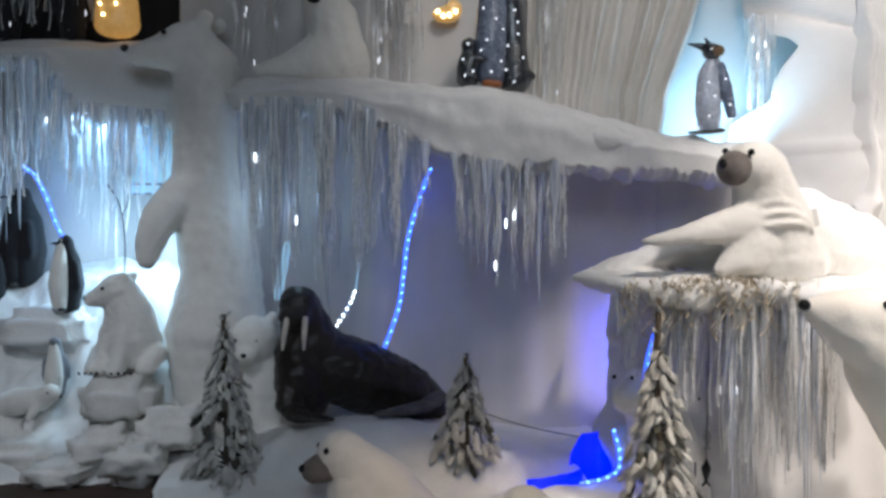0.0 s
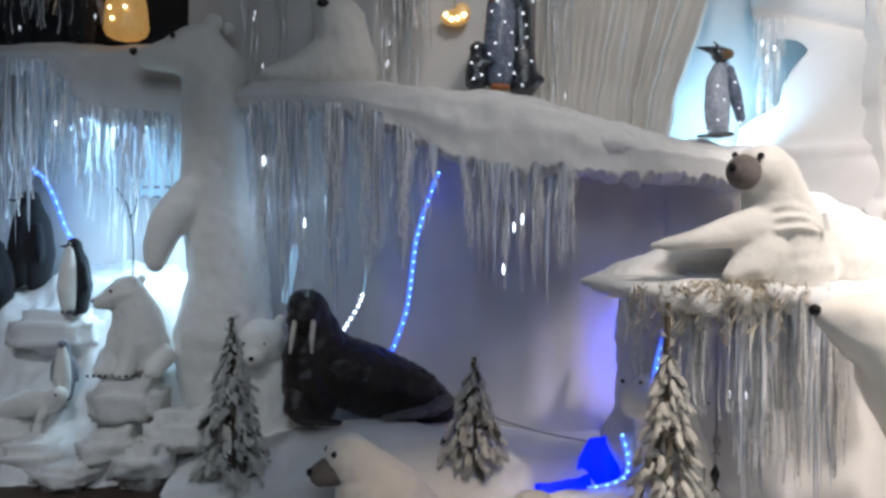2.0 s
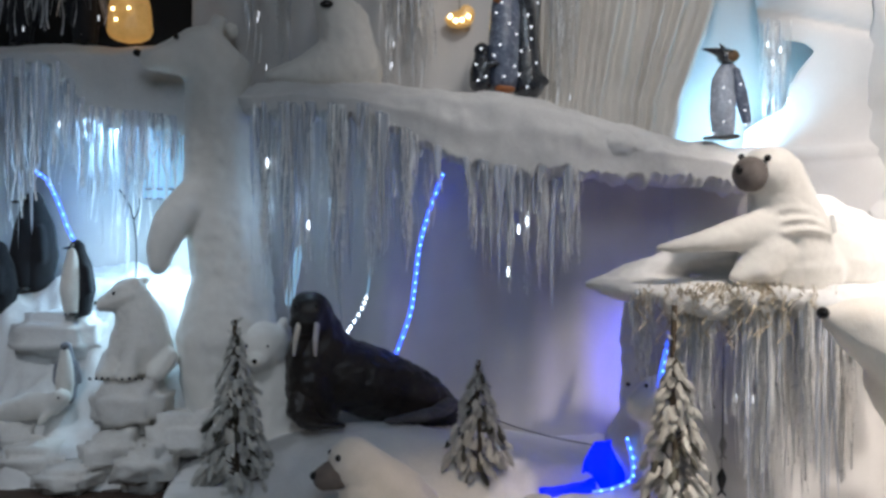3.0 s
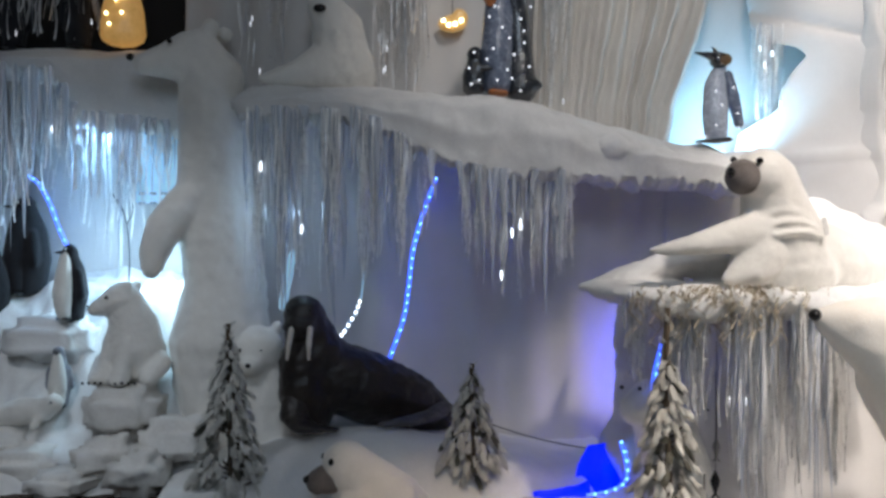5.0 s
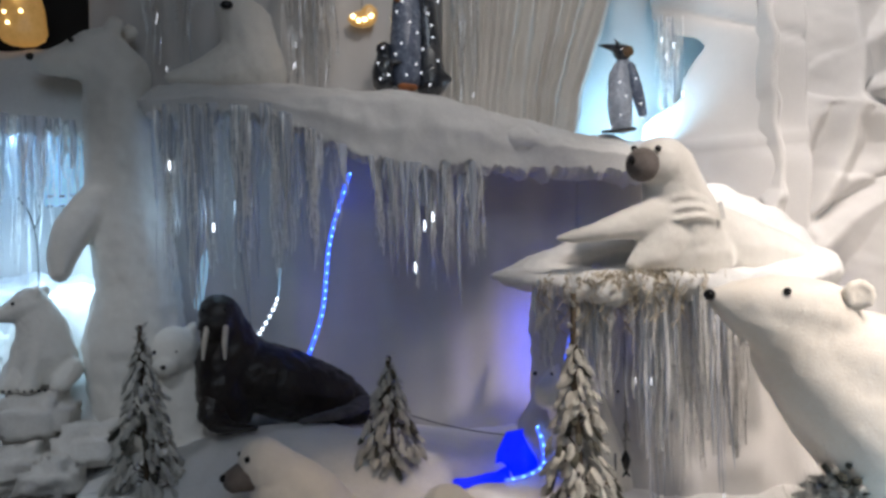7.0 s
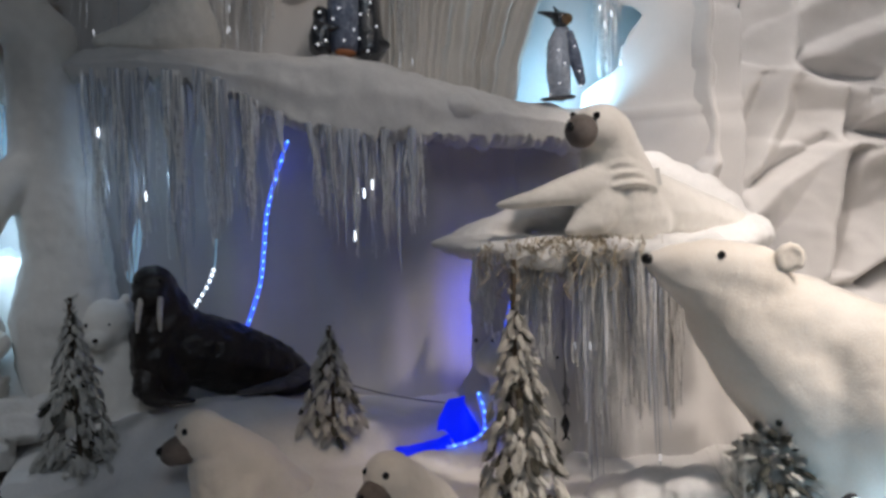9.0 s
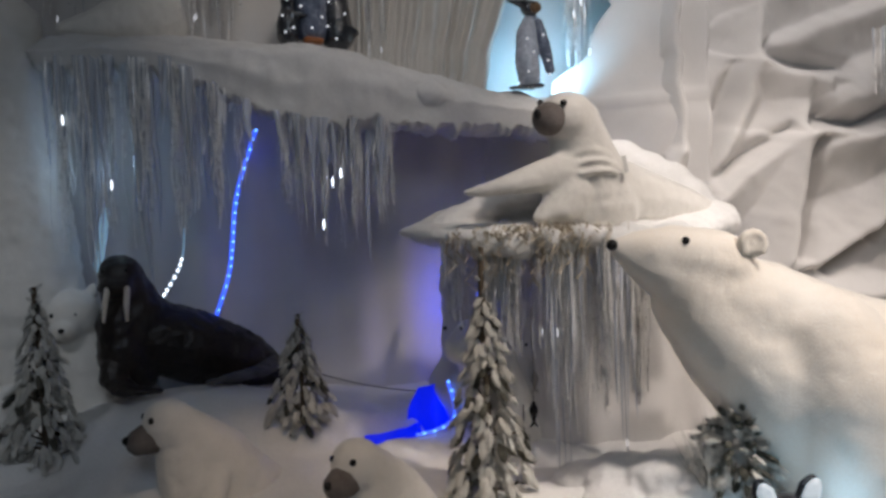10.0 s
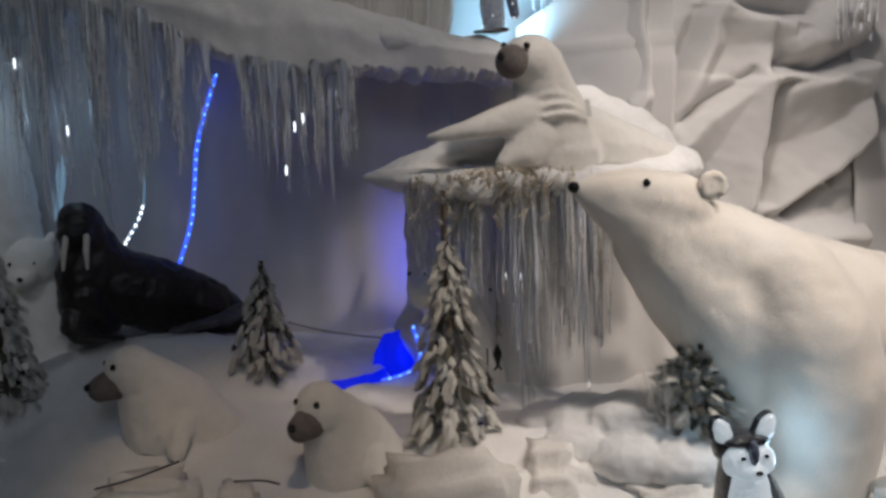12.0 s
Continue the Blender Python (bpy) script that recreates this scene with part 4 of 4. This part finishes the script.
def garland(at, label, x0, x1, count, edge, reach, seed, foil=0, foil_reach=None, thick=(0.008, 0.030), deep=0.14, leds=0, led_mat=LED_WHITE, tufts=None):
    """Icicles on a line: edge(x) gives (y, z) of the line, reach(x) the longest icicle there."""
    rnd = random.Random(seed)
    ob = thing("icicle_garland", at, label, "icicle garland", "icicle garlands")
    for i in range(count):
        x = x0 + (x1 - x0) * (i + rnd.uniform(0, 1)) / count
        if tufts and i % 6:
            x = rnd.gauss(tufts[i % len(tufts)], 0.020)
        y, z = edge(x)
        n = max(0.08, reach(x) * rnd.choice((0.3, 0.5, 0.7, 0.9, 1.05)) * rnd.uniform(0.8, 1.1) * (0.75 + 0.35 * math.sin(x * 23 + seed)))
        r = rnd.uniform(*thick)
        one = new("icicle", rnd.choice(ICICLES))
        one.parent = ob
        one.matrix_basis = Matrix.LocRotScale(Vector((x, y + rnd.uniform(0, deep), z + 0.02)) - origin(ob), Euler((rnd.uniform(-.03, .03), rnd.uniform(-.03, .03), rnd.uniform(0, 6))), (r, r, n))
    if foil:
        spots = []
        for i in range(foil):
            x = rnd.gauss(tufts[i % len(tufts)], 0.016) if tufts and i % 5 else rnd.uniform(x0, x1)
            y, z = edge(x)
            spots.append((x, y + rnd.uniform(-0.02, deep), z + 0.01, (foil_reach or reach)(x) * rnd.uniform(0.3, 1.0)))
        strands("tinsel_fringe", ob, spots, TINSEL, seed, "thin silver tinsel strands")
    for i in range(leds):
        x = rnd.uniform(x0, x1)
        y, z = edge(x)
        dot("led_bulb", (x, y - 0.01, z - reach(x) * rnd.uniform(0.2, 0.95)), (0.0028, 0.0025, 0.019), led_mat, ob, "white led bulb", 1)
    return ob


def main_edge(x):
    return (lerp(x, [(-1.1, 4.26), (-0.3, 4.16), (0.2, 4.09), (0.7, 4.1)]), lerp(x, [(-1.05, 2.22), (-0.45, 2.20), (-0.1, 2.0), (0.05, 1.93), (0.25, 1.89), (0.7, 1.88)]))


garland((-0.55, 4.2, 2.15), "clear plastic icicles hanging from the long snow shelf", -1.04, -0.06, 74, main_edge,
        lambda x: lerp(x, [(-1.04, 0.9), (-0.96, 1.0), (-0.90, 0.7), (-0.84, 1.05), (-0.74, 0.85), (-0.60, 1.0), (-0.5, 0.7), (-0.43, 0.85), (-0.3, 0.6), (-0.235, 0.7), (-0.06, 0.4)]), 21, 260, leds=1, thick=(0.008, 0.036), tufts=(-0.96, -0.84, -0.74, -0.60, -0.56, -0.43, -0.36, -0.235))
garland((0.35, 4.1, 1.88), "clear plastic icicles over the shaded recess", 0.04, 0.62, 40, main_edge,
        lambda x: lerp(x, [(0.04, 0.45), (0.12, 0.62), (0.35, 0.62), (0.55, 0.6), (0.62, 0.35)]), 22, 130, thick=(0.008, 0.034), tufts=(0.085, 0.155, 0.268, 0.34, 0.42, 0.53, 0.575))


def cave_edge(x):
    return (4.50 + 0.1 * (x + 2.0), lerp(x, [(-2.9, 2.5), (-2.1, 2.47), (-1.97, 2.24), (-1.5, 2.2)]))


garland((-2.1, 4.5, 2.45), "clear plastic icicles over the lit cave", -2.75, -1.52, 60, cave_edge,
        lambda x: lerp(x, [(-2.75, 0.8), (-2.4, 0.95), (-2.15, 0.75), (-1.95, 0.45), (-1.8, 0.6), (-1.52, 0.35)]), 23, 120, leds=4)


def deep_edge(x):
    return (5.05, 2.42 + 0.04 * math.sin(x * 7))


garland((-2.1, 5.05, 2.4), "long silver icicle strings deep in the lit cave", -2.75, -1.66, 46, deep_edge,
        lambda x: lerp(x, [(-2.75, 0.9), (-2.3, 0.7), (-2.0, 1.0), (-1.66, 0.8)]), 34, 130, thick=(0.004, 0.014))

# Bright bulbs that hang singly among the icicles.
bulbs = thing("light_string", (-0.2, 4.12, 1.6), "cold white led drops hanging among the icicles", "light string")
for x, y, z in ((-0.93, 4.22, 1.93), (-0.72, 4.18, 1.62), (0.25, 4.06, 1.40), (0.30, 4.06, 1.60), (0.34, 4.06, 1.64)):
    top = main_edge(x)[1] - 0.03
    rope("thread", [(x, y + 0.03, top), (x + 0.003, y + 0.02, (z + top) / 2), (x, y + 0.01, z)], 0.0012, CABLE, bulbs)
    dot("led_bulb", (x, y, z), (0.0045, 0.004, 0.026), LED_WHITE, bulbs, "cold white led drop", 2)


def ledge_edge(x):
    return (lerp(x, [(0.7, 3.62), (0.95, 3.47), (1.15, 3.42), (1.4, 3.41), (1.8, 3.5)]), lerp(x, [(0.7, 1.33), (0.95, 1.31), (1.4, 1.30), (1.8, 1.28)]))


garland((1.2, 3.5, 1.3), "silver tinsel icicles along the seal's ledge", 0.74, 1.62, 105, ledge_edge,
        lambda x: lerp(x, [(0.74, 0.3), (0.95, 0.5), (1.1, 0.45), (1.2, 0.95), (1.5, 0.98), (1.62, 0.6)]), 24, 420,
        lambda x: lerp(x, [(0.74, 0.4), (1.0, 0.5), (1.12, 0.55), (1.2, 0.9), (1.62, 0.7)]), thick=(0.005, 0.015), leds=3, led_mat=LED_SOFT,
        tufts=(0.79, 0.93, 0.98, 1.02, 1.18, 1.24, 1.29, 1.40, 1.45, 1.54, 1.57))

clump = thing("tinsel_clump", (1.1, 3.45, 1.32), "matted gold-grey tinsel on the snow ledge's edge", "tinsel")
rnd = random.Random(31)
spots = [(rnd.gauss(1.13, 0.16), rnd.uniform(3.37, 3.55), 1.365 + rnd.uniform(-0.04, 0.02), rnd.choice((0.04, 0.07, 0.10, 0.2)) * rnd.uniform(0.6, 1.2)) for i in range(430)]
strands("tinsel_fringe", clump, spots, material("dull_gold_tinsel", (0.74, 0.66, 0.51), 0.4, (0.46, 0.38, 0.26), 40, 0.3, 160, metal=0.3, per_piece=0.2), 31, "dull gold tinsel", 0.06)


def upper_edge(x):
    return (4.5, 3.15 + 0.1 * math.sin(x * 5))


garland((-0.3, 4.5, 3.1), "silver icicle strings hanging above the snow shelf", -0.42, -0.10, 14, upper_edge, lambda x: 0.75, 26, 60, thick=(0.003, 0.007), leds=4, led_mat=LED_SOFT)
garland((-1.05, 4.5, 3.1), "silver icicle strings hanging beside the tall bear", -1.12, -0.86, 10, upper_edge, lambda x: 0.85, 27, 30, thick=(0.004, 0.009), leds=3, led_mat=LED_SOFT)
garland((-2.2, 4.6, 3.2), "silver tinsel strings before the black cloth", -2.75, -1.9, 40, lambda x: (4.6, 3.2), lambda x: 0.55, 28, 160, thick=(0.003, 0.008), leds=14, led_mat=LED_SOFT)
garland((0.6, 4.5, 3.2), "silver icicle strings before the gathered curtain", 0.5, 0.66, 10, lambda x: (4.52, 3.2), lambda x: 0.95, 29, 40, thick=(0.003, 0.007), leds=5, led_mat=LED_SOFT)
garland((1.75, 4.5, 2.7), "silver icicles hanging at the niche's side", 1.66, 1.80, 12, lambda x: (4.6, 2.72), lambda x: 0.55, 30, 50, thick=(0.003, 0.008), leds=4)
garland((3.0, 3.7, 2.2), "silver icicles on the drape's edge", 2.96, 3.14, 10, lambda x: (3.70, 2.25), lambda x: 0.35, 33, 30, thick=(0.004, 0.008), leds=6, led_mat=LED_SOFT)

# ---- light ropes ----


def light_rope(stops, n, step, label, radius=0.011):
    pts = through_stops(stops, n)
    ob = thing("light_rope", tuple(pts[-1]), label, "light rope", "light ropes")
    tube = rope("tube", pts, radius, TUBE, ob)
    for p in pts[::step]:
        dot("led_bulb", (p.x + 0.004, p.y - radius, p.z), 0.007, LED_BLUE, tube, "", 1)
    return ob


light_rope([(-0.07, 4.60, 1.90), (-0.14, 4.58, 1.70), (-0.19, 4.58, 1.52), (-0.215, 4.58, 1.32), (-0.245, 4.60, 1.14), (-0.33, 4.62, 0.90)], 60, 3, "blue light rope hanging behind the walrus")
light_rope([(-2.55, 5.18, 1.96), (-2.47, 5.16, 1.90), (-2.40, 5.16, 1.76), (-2.34, 5.16, 1.60), (-2.26, 5.16, 1.45)], 30, 3, "blue light rope arching in the cave")
light_rope([(0.955, 3.80, 1.22), (0.945, 3.78, 1.12), (0.915, 3.78, 1.0), (0.90, 3.78, 0.90)], 16, 2, "short blue light rope under the ledge")
light_rope([(0.815, 4.06, 0.61), (0.835, 4.03, 0.52), (0.825, 4.0, 0.44), (0.75, 3.98, 0.40), (0.64, 3.96, 0.385)], 26, 3, "blue light rope coiled in a snow crevice", 0.007)
white_rope = thing("light_rope", (-0.6, 4.6, 1.0), "thin white light string beside the walrus", "light rope", "light ropes")
pts = through_stops([(-0.46, 4.62, 1.40), (-0.47, 4.60, 1.27), (-0.50, 4.60, 1.18), (-0.56, 4.60, 1.08), (-0.60, 4.62, 1.02)], 24)
white_tube = rope("tube", pts, 0.005, STRIP, white_rope)
for p in pts[8::2]:
    dot("led_bulb", (p.x, p.y - 0.006, p.z), (0.009, 0.006, 0.011), LED_WHITE, white_tube, "", 1)
# Pale piece lit by cold light; the light is given as its own glow.
cold = thing("pale_glow_piece", (-0.88, 4.55, 1.0), "pale piece behind the icicles, cold light put into its colour", "light strip")
stuffed("diffuser", STRIP, cold, 0.008, lambda bm: limb(bm, (-0.83, 4.55, 1.50, 0.02), (-0.86, 4.55, 1.36, 0.03, 0.02, 0.03), (-0.885, 4.55, 1.22, 0.025, 0.02, 0.03)), "", 3, 0.004, 0.03)


# Added glowing sheets that stand in for blue light filling the crevice.
glow_sheet = thing("blue_glow_sheet", (0.72, 4.25, 0.33), "added glowing sheet for the blue rope light in a snow crevice", "light box")


def glow_spot(u, v):
    left, right = lerp(v, [(0, 0.56), (0.25, 0.63), (0.6, 0.645), (1, 0.70)]), lerp(v, [(0, 0.84), (0.6, 0.86), (1, 0.85)])
    x = left + (right - left) * u
    return (x, 4.24 + 0.03 * math.sin(x * 30) + 0.02 * v, 0.30 + (0.24 + 0.05 * u) * v)


sheet("panel", 14, 10, glow_spot, BLUE_GLOW, glow_sheet, 0.006)


# Tail of that blue light, a glowing strip laid over the snow.
def trail_spot(u, v):
    x = 0.40 + 0.30 * u
    y = 3.95 + 0.22 * u + 0.09 * v
    return (x, y, ground_height(x, y) + 0.022)


sheet("strip", 12, 3, trail_spot, BLUE_GLOW, glow_sheet, 0.006)

cable = thing("cable", (0.5, 4.45, 0.5), "thin black cable lying across the snow", "cable")
rope("cord", through_stops([(0.22, 4.5, 0.60), (0.40, 4.48, 0.545), (0.58, 4.42, 0.515), (0.74, 4.36, 0.50)], 16), 0.003, CABLE, cable)
for stops, words in (([(-0.49, 3.04, 0.33), (-0.36, 3.02, 0.36), (-0.20, 3.02, 0.405)], "black cord on a snow slab"),
                     ([(-0.02, 3.05, 0.30), (0.08, 3.0, 0.31), (0.14, 3.0, 0.29)], "black cord beside a seal pup")):
    c = thing("cable", stops[0], words, "cable")
    rope("cord", through_stops(stops, 10), 0.004, CABLE, c)

# ---- acrylic figures ----


def beads(parent, spots, r=0.006, mat=LED_SOFT):
    for p in spots:
        dot("led_bulb", p, r, mat, parent, "", 1)


pair = thing("penguin_figure", (0.27, 4.36, 2.29), "smoky acrylic penguin and chick dotted with small leds", "light figure")
pair_body = stuffed("body", ACRYLIC_GREY, pair, 0.012, lambda bm: limb(bm, (0.245, 4.34, 2.36, 0.075), (0.24, 4.33, 2.52, 0.085), (0.25, 4.34, 2.70, 0.08), (0.25, 4.34, 2.82, 0.06)), "", 4, 0.003, 0.02)
pair_back = stuffed("back", ACRYLIC_DARK, pair, 0.012, lambda bm: (limb(bm, (0.37, 4.38, 2.34, 0.085), (0.36, 4.40, 2.52, 0.075), (0.35, 4.39, 2.72, 0.065), (0.30, 4.36, 2.90, 0.06)),
                                                         limb(bm, (0.42, 4.36, 2.36, 0.04), (0.465, 4.36, 2.355, 0.02))), "", 4, 0.003, 0.02)
stuffed("foot", ORANGE, pair, 0.008, lambda bm: limb(bm, (0.22, 4.27, 2.305, 0.03, 0.04, 0.018), (0.27, 4.27, 2.30, 0.03, 0.04, 0.018)), "orange foot", 3, 0)
dot("bib", (0.205, 4.275, 2.79), (0.035, 0.02, 0.06), ORANGE, pair, "orange neck patch")
chick = stuffed("chick", ACRYLIC_DARK, pair, 0.010, lambda bm: (ball(bm, (0.130, 4.30, 2.50), 0.042), limb(bm, (0.13, 4.31, 2.46, 0.04), (0.125, 4.31, 2.39, 0.06), (0.125, 4.31, 2.34, 0.062)),
                                                          limb(bm, (0.15, 4.28, 2.43, 0.025), (0.21, 4.26, 2.425, 0.012))), "dark chick", 4, 0.003, 0.02)
rnd = random.Random(40)
beads(pair_body, [(0.245 + rnd.uniform(-0.06, 0.06), 4.248, z) for z in np.linspace(2.36, 2.78, 9)], 0.0065)
beads(pair_back, [(0.365 + rnd.uniform(-0.05, 0.05), 4.305, z) for z in np.linspace(2.32, 2.80, 9)], 0.0065)
beads(chick, [(0.125, 4.255, 2.50), (0.10, 4.245, 2.42), (0.15, 4.243, 2.36), (0.11, 4.245, 2.34)], 0.0065)

lone = thing("penguin_figure", (1.34, 4.32, 2.05), "clear acrylic penguin with a dark head in the lit niche", "light figure")
stuffed("body", ACRYLIC_WHITE, lone, 0.010, lambda bm: limb(bm, (1.355, 4.34, 2.11, 0.06), (1.345, 4.33, 2.20, 0.068), (1.35, 4.34, 2.34, 0.062), (1.375, 4.35, 2.42, 0.042)), "", 4, 0.003, 0.02)
stuffed("wing", ACRYLIC_GREY, lone, 0.008, lambda bm: limb(bm, (1.405, 4.31, 2.40, 0.022), (1.43, 4.31, 2.28, 0.036, 0.03, 0.04), (1.465, 4.33, 2.16, 0.026)), "smoky wing", 3, 0.002, 0.02)
stuffed("head", ACRYLIC_DARK, lone, 0.008, lambda bm: (ball(bm, (1.365, 4.33, 2.475), (0.052, 0.05, 0.045)), limb(bm, (1.33, 4.31, 2.49, 0.026), (1.27, 4.29, 2.50, 0.014), (1.225, 4.285, 2.505, 0.006)),
                                                         limb(bm, (1.355, 4.33, 2.51, 0.014), (1.325, 4.33, 2.545, 0.006))), "dark head with a long beak", 3, 0.001, 0.02)
dot("cheek", (1.385, 4.284, 2.472), (0.030, 0.012, 0.030), material("brown_cheek_acrylic", (0.20, 0.12, 0.06), 0.4, None, 20, 0.3, 80), lone, "brown cheek patch")
dot("eye", (1.372, 4.272, 2.492), 0.006, BLACK, lone)
stuffed("foot", ACRYLIC_DARK, lone, 0.007, lambda bm: limb(bm, (1.25, 4.26, 2.058, 0.03, 0.03, 0.01), (1.33, 4.27, 2.062, 0.04, 0.04, 0.014), (1.39, 4.28, 2.07, 0.03, 0.03, 0.014)), "dark glossy foot", 2, 0)
beads(lone, [(1.33, 4.262, 2.14), (1.36, 4.262, 2.24), (1.33, 4.27, 2.31), (1.44, 4.275, 2.20), (1.42, 4.28, 2.33), (1.275, 4.25, 2.08), (1.45, 4.29, 2.13)], 0.006)

husky = thing("husky_figure", (1.70, 2.56, 0.0), "lit white and black acrylic husky sitting on snow", "light figure")
stuffed("body", ACRYLIC_DARK, husky, 0.010, lambda bm: (limb(bm, (1.70, 2.56, 0.42, 0.07), (1.72, 2.58, 0.30, 0.09), (1.76, 2.62, 0.15, 0.12), (1.78, 2.64, 0.08, 0.12)),
                                                          ball(bm, (1.69, 2.56, 0.455), (0.088, 0.07, 0.075))), "black back and hood", 4, 0.003, 0.02)
stuffed("face", ACRYLIC_LIT, husky, 0.007, lambda bm: (ball(bm, (1.652, 2.505, 0.420), (0.046, 0.035, 0.062)), ball(bm, (1.726, 2.505, 0.418), (0.046, 0.035, 0.062)), ball(bm, (1.688, 2.49, 0.385), (0.046, 0.042, 0.040))), "lit white face", 3, 0.002, 0.02)
stuffed("chest", ACRYLIC_LIT, husky, 0.009, lambda bm: limb(bm, (1.69, 2.50, 0.34, 0.055), (1.69, 2.50, 0.22, 0.07), (1.69, 2.50, 0.08, 0.07)), "lit white chest", 3, 0.003, 0.02)
for x, lean in ((1.624, -12), (1.754, 16)):
    def fill_ear(bm):
        limb(bm, (x, 2.53, 0.515, 0.030, 0.016, 0.03), (x + lean * 0.0006, 2.53, 0.548, 0.028, 0.014, 0.026), (x + lean * 0.001, 2.53, 0.566, 0.018, 0.012, 0.018))
    stuffed("ear", ACRYLIC_LIT, husky, 0.006, fill_ear, "lit white ear", 2, 0.001, 0.02)
    stuffed("ear_rim", ACRYLIC_DARK, husky, 0.006, lambda bm: limb(bm, (x, 2.553, 0.512, 0.038, 0.016, 0.032), (x + lean * 0.0006, 2.553, 0.550, 0.035, 0.014, 0.03), (x + lean * 0.001, 2.553, 0.570, 0.022, 0.012, 0.022)), "black ear rim", 2, 0.001, 0.02)
for x in (1.652, 1.724):
    dot("eye", (x, 2.468, 0.448), 0.008, BLACK, husky)
dot("brow", (1.688, 2.476, 0.462), (0.014, 0.022, 0.050), ACRYLIC_GREY, husky, "smoky brow stripe")
stuffed("hood", ACRYLIC_DARK, husky, 0.006, lambda bm: ball(bm, (1.688, 2.515, 0.492), (0.074, 0.036, 0.026)), "black hood over the brow", 2, 0.002, 0.02)
dot("nose", (1.688, 2.444, 0.398), (0.012, 0.008, 0.009), BLACK, husky, "black nose")
husky.scale = (1.18, 1.1, 0.90)

warm = thing("bear_figure", (-1.80, 4.72, 2.63), "warm amber lit acrylic figure on the snow shelf", "light figure")
stuffed("body", ACRYLIC_WARM, warm, 0.014, lambda bm: limb(bm, (-1.80, 4.72, 2.70, 0.13, 0.11, 0.07), (-1.80, 4.72, 2.82, 0.12, 0.10, 0.11), (-1.80, 4.72, 2.98, 0.07)), "", 5, 0.004, 0.03)
beads(warm, [(-1.86, 4.63, 2.80), (-1.80, 4.615, 2.87), (-1.77, 4.62, 2.80), (-1.84, 4.62, 2.74), (-1.76, 4.63, 2.90)], 0.009, LED_WARM)
for x, h, words in ((-2.42, 0.42, "dark penguin figure among tinsel on the shelf"), (-2.06, 0.46, "dark penguin figure beside the amber figure")):
    ob = penguin((x, 4.75, 2.62), h, 20, words, DARKFUR, DARKFUR)
    ob["group"] = "dark penguins on the shelf"

star = thing("warm_light", (0.02, 4.75, 2.72), "warm glowing light cluster behind the acrylic penguins", "lamp")
stuffed("shade", ACRYLIC_WARM, star, 0.010, lambda bm: (ball(bm, (0.02, 4.75, 2.77), (0.085, 0.035, 0.05)), ball(bm, (0.06, 4.75, 2.80), (0.05, 0.03, 0.06))), "", 4, 0.006, 0.03)
rope("thread", [(0.02, 4.74, 2.78), (0.02, 4.72, 3.4), (0.02, 4.70, 4.6)], 0.002, CABLE, star)
beads(star, [(0.0, 4.712, 2.755), (0.035, 4.712, 2.76), (0.07, 4.715, 2.78), (-0.03, 4.715, 2.78)], 0.013, LED_WARM)

# ---- cave window ----
pane = thing("window_panel", (-1.83, 5.28, 1.9), "pale blue lit plastic window panel in the cave", "light panel")
bm = bmesh.new()
bmesh.ops.create_cube(bm, size=1, matrix=pose(-1.79, 5.30, 2.02) @ Matrix.Diagonal((0.30, 0.02, 0.44, 1)))
bmesh.ops.bevel(bm, geom=bm.edges[:], offset=0.006, segments=2, affect="EDGES")
part("panel", bm, STRIP, pane, "pale blue diffuser")
for z in (1.80, 1.86):
    for k in range(4):
        bm = bmesh.new()
        bmesh.ops.create_cube(bm, size=1, matrix=pose(-1.90 + k * 0.07, 5.285, z) @ Matrix.Diagonal((0.035, 0.012, 0.014, 1)))
        part("clip", bm, GREYFUR, pane, "grey clip", False)
twig = thing("twig", (-1.93, 5.0, 1.25), "thin dark twig standing in the lit cave", "twig")
rope("stem", through_stops([(-1.88, 5.0, 1.20), (-1.87, 5.0, 1.50), (-1.90, 5.0, 1.72), (-1.97, 5.0, 1.84)], 16), 0.005, CABLE, twig)
rope("branch", through_stops([(-1.885, 5.0, 1.66), (-1.85, 5.0, 1.74), (-1.86, 5.0, 1.80)], 8), 0.004, CABLE, twig)

# ---- hanging fish ----


def fish(at, h, mat, label):
    ob = thing("fish", at, label, "fish ornament", "hanging fish")
    stuffed("body", mat, ob, 0.004, lambda bm: (limb(bm, (at[0], at[1], at[2] + h, 0.006), (at[0], at[1], at[2] + h * 0.65, h * 0.2, 0.008, h * 0.2), (at[0], at[1], at[2] + h * 0.2, 0.006)),
                                                  limb(bm, (at[0] - h * 0.14, at[1], at[2] + 0.004, 0.005), (at[0], at[1], at[2] + h * 0.2, 0.006), (at[0] + h * 0.14, at[1], at[2] + 0.004, 0.005))), "", 1, 0)
    rope("thread", [(at[0], at[1], at[2] + h), (at[0] + 0.002, at[1], at[2] + h + 0.2), (at[0], at[1], at[2] + h + 0.42)], 0.0015, CABLE, ob)
    return ob


fish((1.12, 3.60, 0.475), 0.115, BLACK, "black fish hanging on a thread under the ledge")
fish((1.15, 3.68, 0.61), 0.10, material("grey_fish", (0.28, 0.26, 0.24), 0.5, None, 20, 0.2, 90), "grey fish hanging on a thread under the ledge")
pole = thing("rod", (1.075, 3.6, 0.28), "thin black rod standing beside the hanging fish", "rod")
rope("stick", [(1.07, 3.60, 0.26), (1.072, 3.60, 0.42), (1.074, 3.60, 0.58)], 0.004, CABLE, pole)
